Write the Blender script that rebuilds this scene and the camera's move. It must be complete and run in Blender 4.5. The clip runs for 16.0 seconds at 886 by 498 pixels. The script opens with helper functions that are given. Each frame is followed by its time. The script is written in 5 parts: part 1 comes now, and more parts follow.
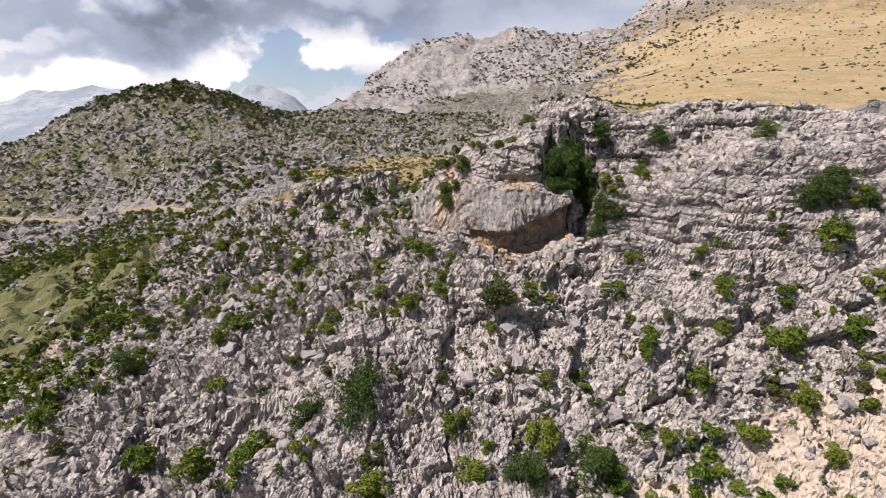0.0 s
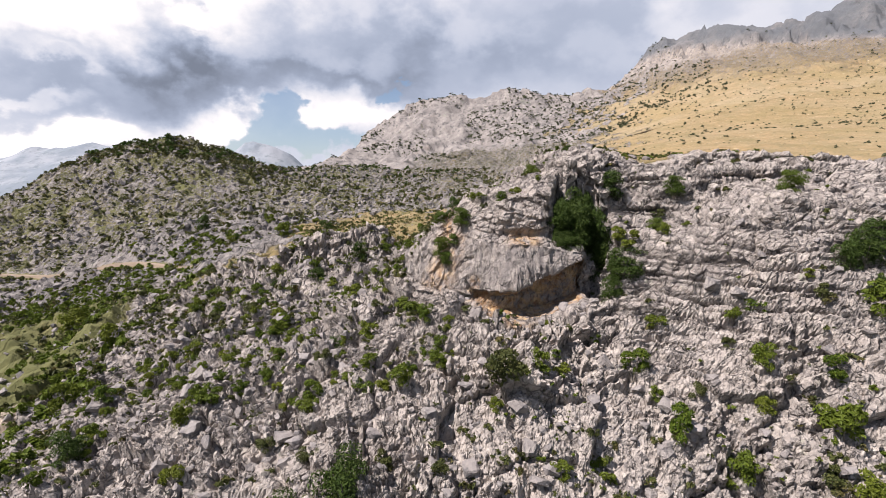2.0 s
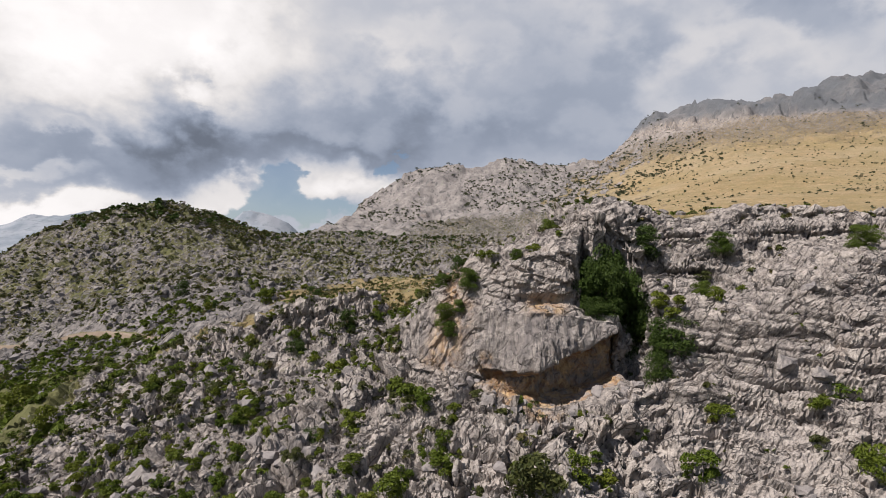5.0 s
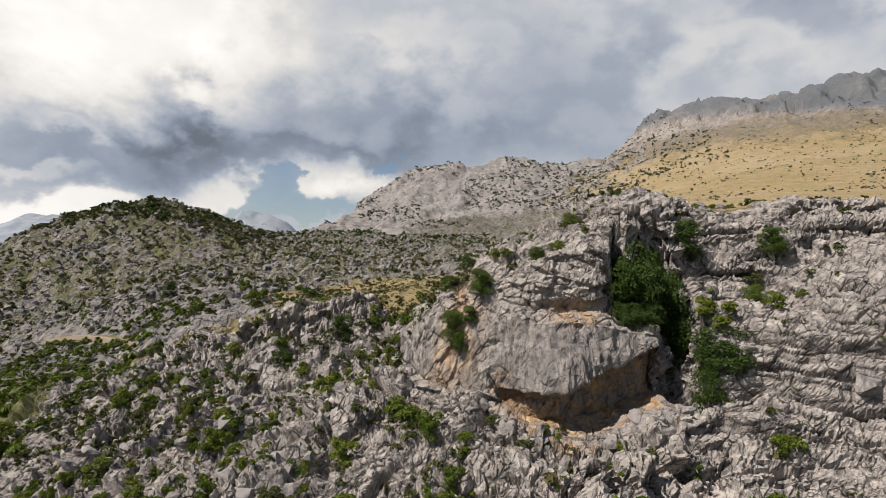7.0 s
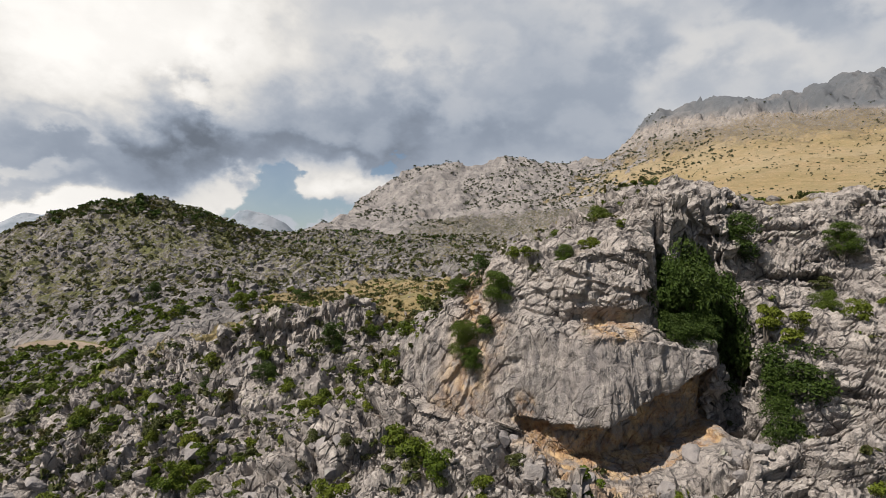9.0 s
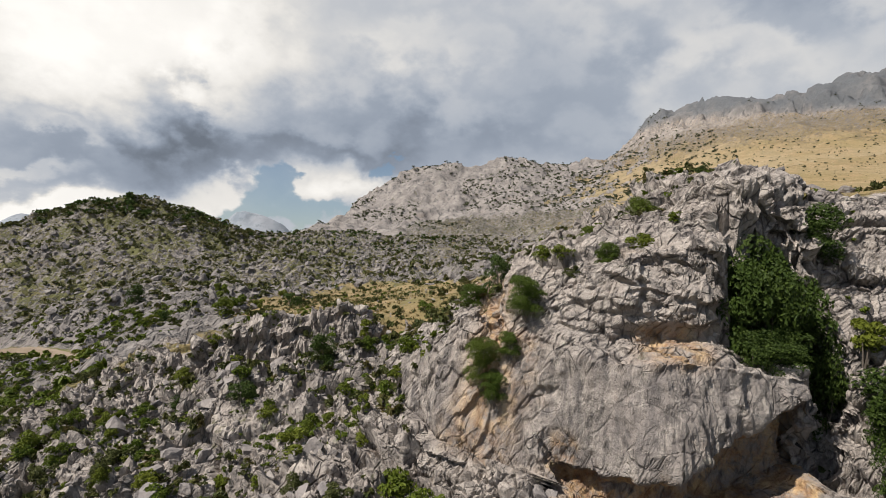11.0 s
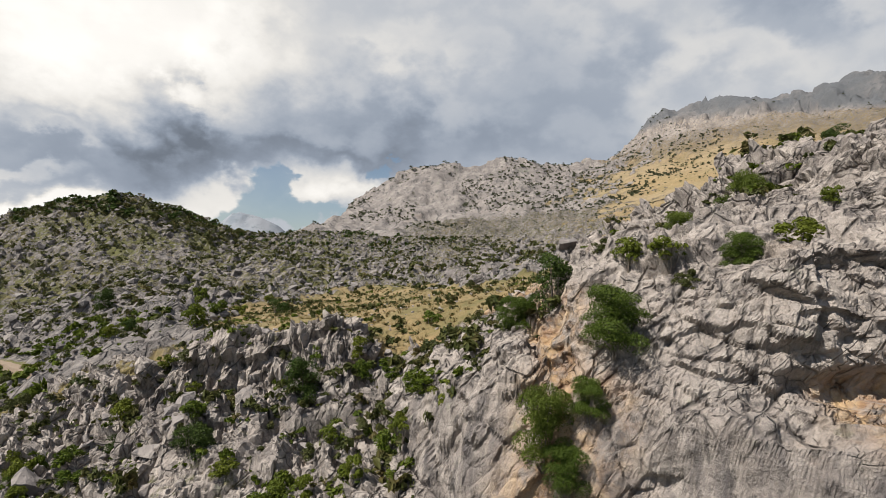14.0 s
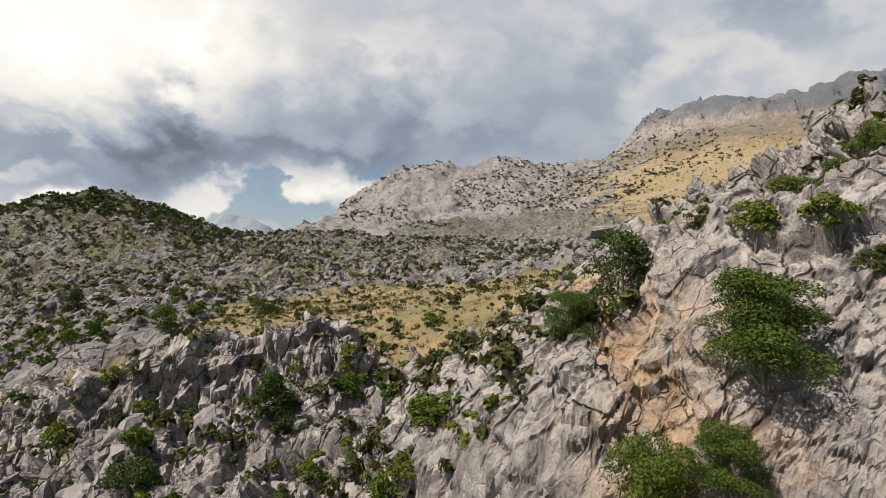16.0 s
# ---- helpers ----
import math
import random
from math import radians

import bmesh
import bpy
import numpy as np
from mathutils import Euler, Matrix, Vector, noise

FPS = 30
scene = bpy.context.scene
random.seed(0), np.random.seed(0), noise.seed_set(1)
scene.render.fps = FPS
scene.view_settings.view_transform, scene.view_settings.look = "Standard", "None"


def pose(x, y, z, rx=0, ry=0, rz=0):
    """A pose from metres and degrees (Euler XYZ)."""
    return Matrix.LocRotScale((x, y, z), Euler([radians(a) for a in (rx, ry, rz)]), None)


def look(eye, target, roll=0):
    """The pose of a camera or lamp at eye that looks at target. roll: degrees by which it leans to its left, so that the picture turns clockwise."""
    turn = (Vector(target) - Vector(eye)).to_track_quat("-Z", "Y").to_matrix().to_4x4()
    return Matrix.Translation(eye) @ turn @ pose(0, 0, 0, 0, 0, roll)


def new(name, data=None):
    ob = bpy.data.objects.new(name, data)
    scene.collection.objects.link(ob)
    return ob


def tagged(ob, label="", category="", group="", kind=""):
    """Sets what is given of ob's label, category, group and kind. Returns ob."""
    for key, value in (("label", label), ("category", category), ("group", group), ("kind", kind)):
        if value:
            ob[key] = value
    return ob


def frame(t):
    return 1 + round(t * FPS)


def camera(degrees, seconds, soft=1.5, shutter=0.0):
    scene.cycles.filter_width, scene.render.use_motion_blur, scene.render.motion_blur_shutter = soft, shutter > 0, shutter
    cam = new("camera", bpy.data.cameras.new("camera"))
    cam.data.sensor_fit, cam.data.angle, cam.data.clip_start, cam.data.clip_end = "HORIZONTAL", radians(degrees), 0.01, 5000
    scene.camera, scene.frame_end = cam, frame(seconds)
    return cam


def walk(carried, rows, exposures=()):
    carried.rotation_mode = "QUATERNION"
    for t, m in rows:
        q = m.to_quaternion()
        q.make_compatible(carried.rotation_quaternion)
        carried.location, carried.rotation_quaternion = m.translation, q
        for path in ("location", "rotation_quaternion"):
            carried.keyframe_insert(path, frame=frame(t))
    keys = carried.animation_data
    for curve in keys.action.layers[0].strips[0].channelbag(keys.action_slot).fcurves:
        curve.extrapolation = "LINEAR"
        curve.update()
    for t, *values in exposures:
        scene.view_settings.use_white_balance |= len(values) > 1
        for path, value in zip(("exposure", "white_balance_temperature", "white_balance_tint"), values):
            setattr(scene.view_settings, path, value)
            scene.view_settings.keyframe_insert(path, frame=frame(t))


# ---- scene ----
cam = camera(78.5, 16.0, soft=0.9)
METRES, EYE, TILT, LEAN, TURN = 60.0, 30.0, -12.0, 0.0, 0.0
ROWS = [
    (0.0, 0.0, 0.0, 0.0, -0.0, 0.0, -0.0),
    (0.5, -0.0012, 0.0289, 0.003, -0.19, 0.08, -0.0),
    (1.0, -0.0025, 0.0584, 0.0058, -0.38, 0.16, -0.02),
    (1.5, -0.0038, 0.0878, 0.009, -0.47, 0.81, -0.03),
    (2.0, -0.0054, 0.1172, 0.0118, -0.6, 5.87, -0.04),
    (2.5, -0.0069, 0.1464, 0.014, -0.69, 11.7, -0.07),
    (3.0, -0.0086, 0.1763, 0.0162, -0.79, 12.89, -0.08),
    (3.5, -0.0102, 0.2065, 0.0186, -0.86, 12.99, -0.11),
    (4.0, -0.0121, 0.2369, 0.0212, -0.97, 13.1, -0.15),
    (6.5, -0.0224, 0.3914, 0.0486, -1.11, 13.18, -0.22),
    (7.0, -0.0253, 0.4231, 0.0565, -1.15, 13.13, -0.25),
    (7.5, -0.0278, 0.4546, 0.0637, -1.22, 13.1, -0.27),
    (8.0, -0.0306, 0.4862, 0.0701, -1.28, 13.16, -0.28),
    (8.5, -0.0332, 0.5173, 0.0759, -1.35, 13.17, -0.28),
    (9.0, -0.0361, 0.5481, 0.0822, -1.42, 13.2, -0.32),
    (11.5, -0.0503, 0.7036, 0.1151, -1.73, 13.44, -0.38),
    (12.0, -0.0533, 0.7346, 0.1215, -1.8, 13.47, -0.39),
    (12.5, -0.0562, 0.7659, 0.1284, -1.82, 13.48, -0.39),
    (13.0, -0.0593, 0.7972, 0.1353, -1.89, 13.47, -0.4),
    (13.5, -0.0622, 0.8282, 0.1417, -1.95, 13.53, -0.39),
    (14.0, -0.0653, 0.8592, 0.1474, -2.01, 13.62, -0.4),
    (14.5, -0.0683, 0.8907, 0.1518, -2.07, 13.64, -0.38),
    (15.0, -0.0714, 0.9219, 0.1556, -2.13, 13.68, -0.38),
    (15.5, -0.0741, 0.951, 0.1589, -2.13, 13.77, -0.36),
    (16.0, -0.0771, 0.9821, 0.1626, -2.83, 13.78, -0.22),
]
walk(cam, [(t, pose(0, 0, EYE, TILT, LEAN, TURN) @ pose(METRES * x, METRES * y, METRES * z, 90 + pitch, roll, yaw)) for t, x, y, z, yaw, pitch, roll in ROWS],
     [(0.0, 0.86, 6450, 17), (1.5, 0.86, 6450, 17), (2.0, 0.86, 6450, 17), (2.5, 0.51, 6450, 18), (3.0, 0.42, 6450, 19), (4.0, 0.40, 6450, 17), (7.0, 0.40, 6600, 11), (16.0, 0.46, 6650, 10)])

# ---- world, sun ----
SUN_AZ, SUN_EL = 241.0, 54.0          # compass degrees (0 = +y, 90 = +x) and height


def build_world():
    world = bpy.data.worlds.new("world")
    scene.world = world
    world.use_nodes = True
    nt = world.node_tree
    nt.nodes.clear()
    N, K = nt.nodes.new, nt.links.new

    def m(op, a, b=None, c=None, clamp=False):
        n = N("ShaderNodeMath")
        n.operation, n.use_clamp = op, clamp
        for i, v in enumerate((a, b, c)):
            if v is None:
                continue
            if isinstance(v, (int, float)):
                n.inputs[i].default_value = v
            else:
                K(v, n.inputs[i])
        return n.outputs[0]

    def ramp(v, lo, hi, a=0.0, b=1.0):
        n = N("ShaderNodeMapRange")
        n.interpolation_type = "SMOOTHSTEP"
        K(v, n.inputs[0])
        for i, k in enumerate((lo, hi, a, b)):
            n.inputs[i + 1].default_value = k
        return n.outputs[0]

    coord = N("ShaderNodeTexCoord")
    sep = N("ShaderNodeSeparateXYZ")
    K(coord.outputs["Generated"], sep.inputs[0])
    dx, dy, dz = sep.outputs

    def cloud_noise(scale, detail, shift, rough=0.55, distort=0.3, squash=2.0):
        mp = N("ShaderNodeMapping")
        mp.inputs["Location"].default_value = shift
        mp.inputs["Scale"].default_value = (1, 1, squash)
        K(coord.outputs["Generated"], mp.inputs[0])
        n = N("ShaderNodeTexNoise")
        n.inputs["Scale"].default_value = scale
        n.inputs["Detail"].default_value = detail
        n.inputs["Roughness"].default_value = rough
        n.inputs["Distortion"].default_value = distort
        K(mp.outputs[0], n.inputs["Vector"])
        return n.outputs["Fac"]

    # places in the sky before the camera: u to the right and v up, both as slopes, worn ragged by noise
    front = ramp(dy, 0.15, 0.40)
    ahead = m("MAXIMUM", dy, 0.15)
    big = cloud_noise(1.9, 7, (3.1, 1.7, 0.4), 0.5, 0.2, 1.5)
    fine = cloud_noise(5.5, 9, (7.3, 2.2, 1.0), 0.55, 0.1, 1.4)
    puff = cloud_noise(13.0, 7, (1.3, 5.2, 2.0), 0.52, 0.0, 1.4)
    curl = cloud_noise(3.4, 8, (9.1, 4.4, 6.0), 0.55, 0.2, 1.6)
    u = m("ADD", m("DIVIDE", dx, ahead), m("ADD", m("MULTIPLY", m("SUBTRACT", curl, 0.5), 0.42), m("MULTIPLY", m("SUBTRACT", puff, 0.5), 0.26)))
    v = m("ADD", m("DIVIDE", dz, ahead), m("ADD", m("MULTIPLY", m("SUBTRACT", fine, 0.5), 0.22), m("MULTIPLY", m("SUBTRACT", puff, 0.5), 0.14)))

    def bank(a, e, wide, tall, lo=0.0, hi=1.0):
        """A cloud mass about (a, e): 1 in its middle; lo and hi set how hard its edge is."""
        du = m("DIVIDE", m("SUBTRACT", u, a), wide)
        dv = m("DIVIDE", m("SUBTRACT", v, e), tall)
        g = m("POWER", 2.718, m("MULTIPLY", m("ADD", m("MULTIPLY", du, du), m("MULTIPLY", dv, dv)), -1.0))
        return ramp(g, lo, hi)

    lump = m("ADD", m("MULTIPLY", big, 0.68), m("MULTIPLY", fine, 0.32))
    bright = m("ADD", 0.57, m("MULTIPLY", m("SUBTRACT", lump, 0.5), 0.22))
    masses = [(-0.62, 0.44, 0.36, 0.18, 0.38, 0.0, 1.0), (-0.38, 0.36, 0.12, 0.10, 0.16, 0.1, 0.9),      # the bright gap about the sun
              (-0.60, 0.19, 0.24, 0.08, -0.20, 0.05, 0.8), (-0.49, 0.27, 0.07, 0.09, -0.16, 0.15, 0.7),    # grey bank below it
              (-0.17, 0.24, 0.30, 0.09, -0.14, 0.0, 0.9), (-0.27, 0.175, 0.24, 0.05, -0.13, 0.1, 0.8), (0.02, 0.21, 0.18, 0.06, -0.09, 0.05, 0.9),
              (0.28, 0.31, 0.17, 0.17, -0.12, 0.0, 0.9), (0.66, 0.47, 0.14, 0.05, -0.14, 0.1, 0.8),
              (-0.05, 0.405, 0.10, 0.05, 0.11, 0.05, 0.9), (0.10, 0.39, 0.06, 0.045, 0.07, 0.05, 0.9), (0.55, 0.40, 0.18, 0.05, 0.07, 0.0, 0.9),
              (-0.66, 0.235, 0.10, 0.02, 0.14, 0.1, 0.8), (-0.78, 0.155, 0.12, 0.02, 0.16, 0.1, 0.8),
              (-0.19, 0.13, 0.12, 0.05, 0.25, 0.05, 0.85), (-0.12, 0.15, 0.07, 0.04, 0.12, 0.05, 0.85), (-0.43, 0.10, 0.09, 0.04, 0.23, 0.05, 0.85), (-0.75, 0.07, 0.22, 0.035, 0.36, 0.1, 0.8)]
    for a, e, wide, tall, amount, lo, hi in masses:
        bright = m("ADD", bright, m("MULTIPLY", m("MULTIPLY", bank(a, e, wide, tall, lo, hi), front), amount))
    bright = m("MULTIPLY", m("MAXIMUM", m("ADD", bright, ramp(puff, 0.38, 0.62, -0.03, 0.03)), 0.20), ramp(dz, 0.45, 0.85, 0.78, 0.44))
    # cover: closed, with blue gaps low down; open behind, where the sun stands
    gaps = m("MAXIMUM", m("MAXIMUM", bank(-0.31, 0.095, 0.07, 0.045, 0.3, 0.6), bank(-0.09, 0.185, 0.04, 0.02, 0.3, 0.6)), bank(-0.24, 0.06, 0.16, 0.03, 0.3, 0.7))
    cover = m("SUBTRACT", 1.0, m("MULTIPLY", m("MULTIPLY", gaps, front), 0.85))
    cover = m("MULTIPLY", cover, ramp(dy, -0.45, 0.15, 0.25, 1.0))
    tone = N("ShaderNodeMix")
    tone.data_type = "RGBA"
    tone.inputs[6].default_value = (0.74, 0.87, 1.08, 1)
    tone.inputs[7].default_value = (1.0, 0.985, 0.955, 1)
    K(ramp(bright, 0.24, 0.62), tone.inputs[0])
    sky = N("ShaderNodeTexSky")
    sky.sky_type, sky.sun_disc = "NISHITA", False
    sky.sun_elevation, sky.sun_rotation = radians(SUN_EL), radians(SUN_AZ)
    sky.altitude = 700
    back_sky, back_cloud, mix = N("ShaderNodeBackground"), N("ShaderNodeBackground"), N("ShaderNodeMixShader")
    back_sky.inputs["Strength"].default_value = 0.062
    K(sky.outputs[0], back_sky.inputs["Color"])
    K(tone.outputs[2], back_cloud.inputs["Color"])
    K(bright, back_cloud.inputs["Strength"])
    K(cover, mix.inputs[0])
    K(back_sky.outputs[0], mix.inputs[1])
    K(back_cloud.outputs[0], mix.inputs[2])
    out = N("ShaderNodeOutputWorld")
    K(mix.outputs[0], out.inputs[0])


build_world()
sun = new("sun", bpy.data.lights.new("sun", "SUN"))
sun.data.energy, sun.data.angle, sun.data.color = 5.0, radians(0.8), (1.0, 0.95, 0.88)
SUN_DIR = Vector((math.sin(radians(SUN_AZ)) * math.cos(radians(SUN_EL)), math.cos(radians(SUN_AZ)) * math.cos(radians(SUN_EL)), math.sin(radians(SUN_EL))))
sun.matrix_world = look(SUN_DIR * 400, (0, 0, 0))

# ---- materials ----
class Nodes:
    """A few shorthands for building one node material."""

    def __init__(self, name):
        self.mat = bpy.data.materials.new(name)
        self.mat.use_nodes = True
        self.nt = self.mat.node_tree
        self.bsdf = self.nt.nodes["Principled BSDF"]
        self.bsdf.inputs["Roughness"].default_value = 0.9
        self.bsdf.inputs["Specular IOR Level"].default_value = 0.2
        self.coord = self.nt.nodes.new("ShaderNodeTexCoord").outputs["Object"]

    def link(self, a, b):
        self.nt.links.new(a, b)

    def scaled(self, sx, sy, sz, turn=(0, 0, 0)):
        n = self.nt.nodes.new("ShaderNodeMapping")
        n.inputs["Scale"].default_value = (sx, sy, sz)
        n.inputs["Rotation"].default_value = turn
        self.link(self.coord, n.inputs[0])
        return n.outputs[0]

    def noise(self, scale, detail=4, rough=0.55, vector=None, distort=0.0):
        n = self.nt.nodes.new("ShaderNodeTexNoise")
        n.inputs["Scale"].default_value, n.inputs["Detail"].default_value = scale, detail
        n.inputs["Roughness"].default_value, n.inputs["Distortion"].default_value = rough, distort
        self.link(vector or self.coord, n.inputs["Vector"])
        return n.outputs["Fac"]

    def cells(self, scale, vector=None, feature="DISTANCE_TO_EDGE"):
        n = self.nt.nodes.new("ShaderNodeTexVoronoi")
        n.feature = feature
        n.inputs["Scale"].default_value = scale
        self.link(vector or self.coord, n.inputs["Vector"])
        return n.outputs["Distance"]

    def grained(self, turn, sx, sy, sz, wave=0.0):
        """Coordinates turned to a bedding and then stretched along it; wave bends them a little."""
        source = self.coord
        if wave:
            swirl, add, times = (self.nt.nodes.new(k) for k in ("ShaderNodeTexNoise", "ShaderNodeVectorMath", "ShaderNodeVectorMath"))
            swirl.inputs["Scale"].default_value = 0.45
            times.operation, add.operation = "SCALE", "ADD"
            times.inputs["Scale"].default_value = wave
            self.link(source, swirl.inputs["Vector"])
            self.link(swirl.outputs["Color"], times.inputs[0])
            self.link(source, add.inputs[0])
            self.link(times.outputs[0], add.inputs[1])
            source = add.outputs[0]
        for key, value in (("Rotation", turn), ("Scale", (sx, sy, sz))):
            n = self.nt.nodes.new("ShaderNodeMapping")
            n.inputs[key].default_value = value
            self.link(source, n.inputs[0])
            source = n.outputs[0]
        return source

    def facets(self, vector):
        """Height of flat chips, each tilted its own way."""
        n = self.nt.nodes.new("ShaderNodeTexVoronoi")
        n.inputs["Scale"].default_value = 1.0
        self.link(vector, n.inputs["Vector"])
        local, lean, dot = (self.nt.nodes.new("ShaderNodeVectorMath") for _ in range(3))
        local.operation, lean.operation, dot.operation = "SUBTRACT", "SUBTRACT", "DOT_PRODUCT"
        self.link(vector, local.inputs[0])
        self.link(n.outputs["Position"], local.inputs[1])
        self.link(n.outputs["Color"], lean.inputs[0])
        lean.inputs[1].default_value = (0.5, 0.5, 0.5)
        self.link(local.outputs[0], dot.inputs[0])
        self.link(lean.outputs[0], dot.inputs[1])
        return dot.outputs["Value"]

    def ramp(self, v, lo, hi, a=0.0, b=1.0):
        n = self.nt.nodes.new("ShaderNodeMapRange")
        n.interpolation_type = "SMOOTHSTEP"
        self.link(v, n.inputs[0])
        for i, k in enumerate((lo, hi, a, b)):
            n.inputs[i + 1].default_value = k
        return n.outputs[0]

    def math(self, op, a, b):
        n = self.nt.nodes.new("ShaderNodeMath")
        n.operation = op
        for i, v in enumerate((a, b)):
            if isinstance(v, (int, float)):
                n.inputs[i].default_value = v
            else:
                self.link(v, n.inputs[i])
        return n.outputs[0]

    def mix(self, fac, a, b):
        n = self.nt.nodes.new("ShaderNodeMix")
        n.data_type = "RGBA"
        if isinstance(fac, (int, float)):
            n.inputs[0].default_value = fac
        else:
            self.link(fac, n.inputs[0])
        for i, v in ((6, a), (7, b)):
            if isinstance(v, tuple):
                n.inputs[i].default_value = (*v, 1)
            else:
                self.link(v, n.inputs[i])
        return n.outputs[2]

    def attribute(self, name):
        n = self.nt.nodes.new("ShaderNodeAttribute")
        n.attribute_name = name
        return n.outputs["Fac"]

    def random(self):
        return self.nt.nodes.new("ShaderNodeObjectInfo").outputs["Random"]

    def island(self):
        return self.nt.nodes.new("ShaderNodeNewGeometry").outputs["Random Per Island"]

    def bump(self, height, strength, distance):
        n = self.nt.nodes.new("ShaderNodeBump")
        n.inputs["Strength"].default_value, n.inputs["Distance"].default_value = strength, distance
        self.link(height, n.inputs["Height"])
        self.link(n.outputs[0], self.bsdf.inputs["Normal"])

    def colour(self, c):
        self.link(c, self.bsdf.inputs["Base Color"])
        return self.mat


def limestone_colour(n, size=1.0, tone=1.0):
    """Grey-lilac limestone: pale weathered patches, dark lichen, rusty tints, crack shade painted dark on the seams."""
    broad = n.noise(0.11 / size, 5, 0.6)
    c = n.mix(n.ramp(broad, 0.3, 0.7), (0.212, 0.186, 0.172), (0.32, 0.280, 0.250))
    c = n.mix(n.ramp(n.noise(0.9 / size, 6, 0.65), 0.42, 0.66, 0.0, 0.9), c, (0.43, 0.384, 0.343))
    c = n.mix(n.ramp(n.noise(1.7 / size, 7, 0.7, n.scaled(1, 1, 0.35)), 0.50, 0.64, 0.0, 0.9), c, (0.062, 0.056, 0.056))
    c = n.mix(n.ramp(n.noise(0.35 / size, 4, 0.6), 0.60, 0.75, 0.0, 0.45), c, (0.30, 0.225, 0.165))
    c = n.mix(n.ramp(n.noise(0.55 / size, 5, 0.65), 0.63, 0.74, 0.0, 0.5), c, (0.33, 0.35, 0.24))
    c = n.mix(n.ramp(n.noise(14 / size, 3, 0.6), 0.35, 0.75, 0.0, 0.4), c, (0.13, 0.125, 0.12))
    wavy = n.nt.nodes.new("ShaderNodeVectorMath")
    wavy.operation = "ADD"
    n.link(n.scaled(1, 0.8, 0.55, (0.2, 0.35, 0.3)), wavy.inputs[0])
    swirl = n.nt.nodes.new("ShaderNodeTexNoise")
    swirl.inputs["Scale"].default_value = 0.7 / size
    n.link(n.coord, swirl.inputs["Vector"])
    n.link(swirl.outputs["Color"], wavy.inputs[1])
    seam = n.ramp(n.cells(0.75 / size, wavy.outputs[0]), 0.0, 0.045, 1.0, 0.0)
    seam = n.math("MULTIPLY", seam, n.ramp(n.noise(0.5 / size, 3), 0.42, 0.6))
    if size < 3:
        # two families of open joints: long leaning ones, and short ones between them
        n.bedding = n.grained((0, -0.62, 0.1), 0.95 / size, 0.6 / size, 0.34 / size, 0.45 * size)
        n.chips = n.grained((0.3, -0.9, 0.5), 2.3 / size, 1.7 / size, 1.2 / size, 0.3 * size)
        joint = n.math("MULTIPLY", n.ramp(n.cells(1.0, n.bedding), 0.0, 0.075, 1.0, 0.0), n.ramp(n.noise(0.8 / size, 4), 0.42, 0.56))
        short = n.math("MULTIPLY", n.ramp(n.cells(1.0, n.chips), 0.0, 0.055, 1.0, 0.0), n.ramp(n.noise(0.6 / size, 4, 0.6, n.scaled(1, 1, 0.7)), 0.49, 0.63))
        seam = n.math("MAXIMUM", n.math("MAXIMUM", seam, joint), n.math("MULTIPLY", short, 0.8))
        # the overhanging face is water-worn: few joints, long dark streaks
        worn = n.attribute("face")
        seam = n.math("MULTIPLY", seam, n.math("SUBTRACT", 1.0, n.math("MULTIPLY", worn, 0.75)))
        streak = n.ramp(n.noise(1.6 / size, 5, 0.6, n.scaled(1, 1, 0.10)), 0.46, 0.66, 0.0, 0.7)
        c = n.mix(n.math("MULTIPLY", streak, worn), c, (0.115, 0.105, 0.105))
    # shade of the open cracks, painted as dark lines along the seams
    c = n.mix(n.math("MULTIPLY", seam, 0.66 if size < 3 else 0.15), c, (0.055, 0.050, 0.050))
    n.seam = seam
    # tone under 1 mixes the rock towards dark grey
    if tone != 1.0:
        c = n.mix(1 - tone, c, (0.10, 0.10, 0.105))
    return c


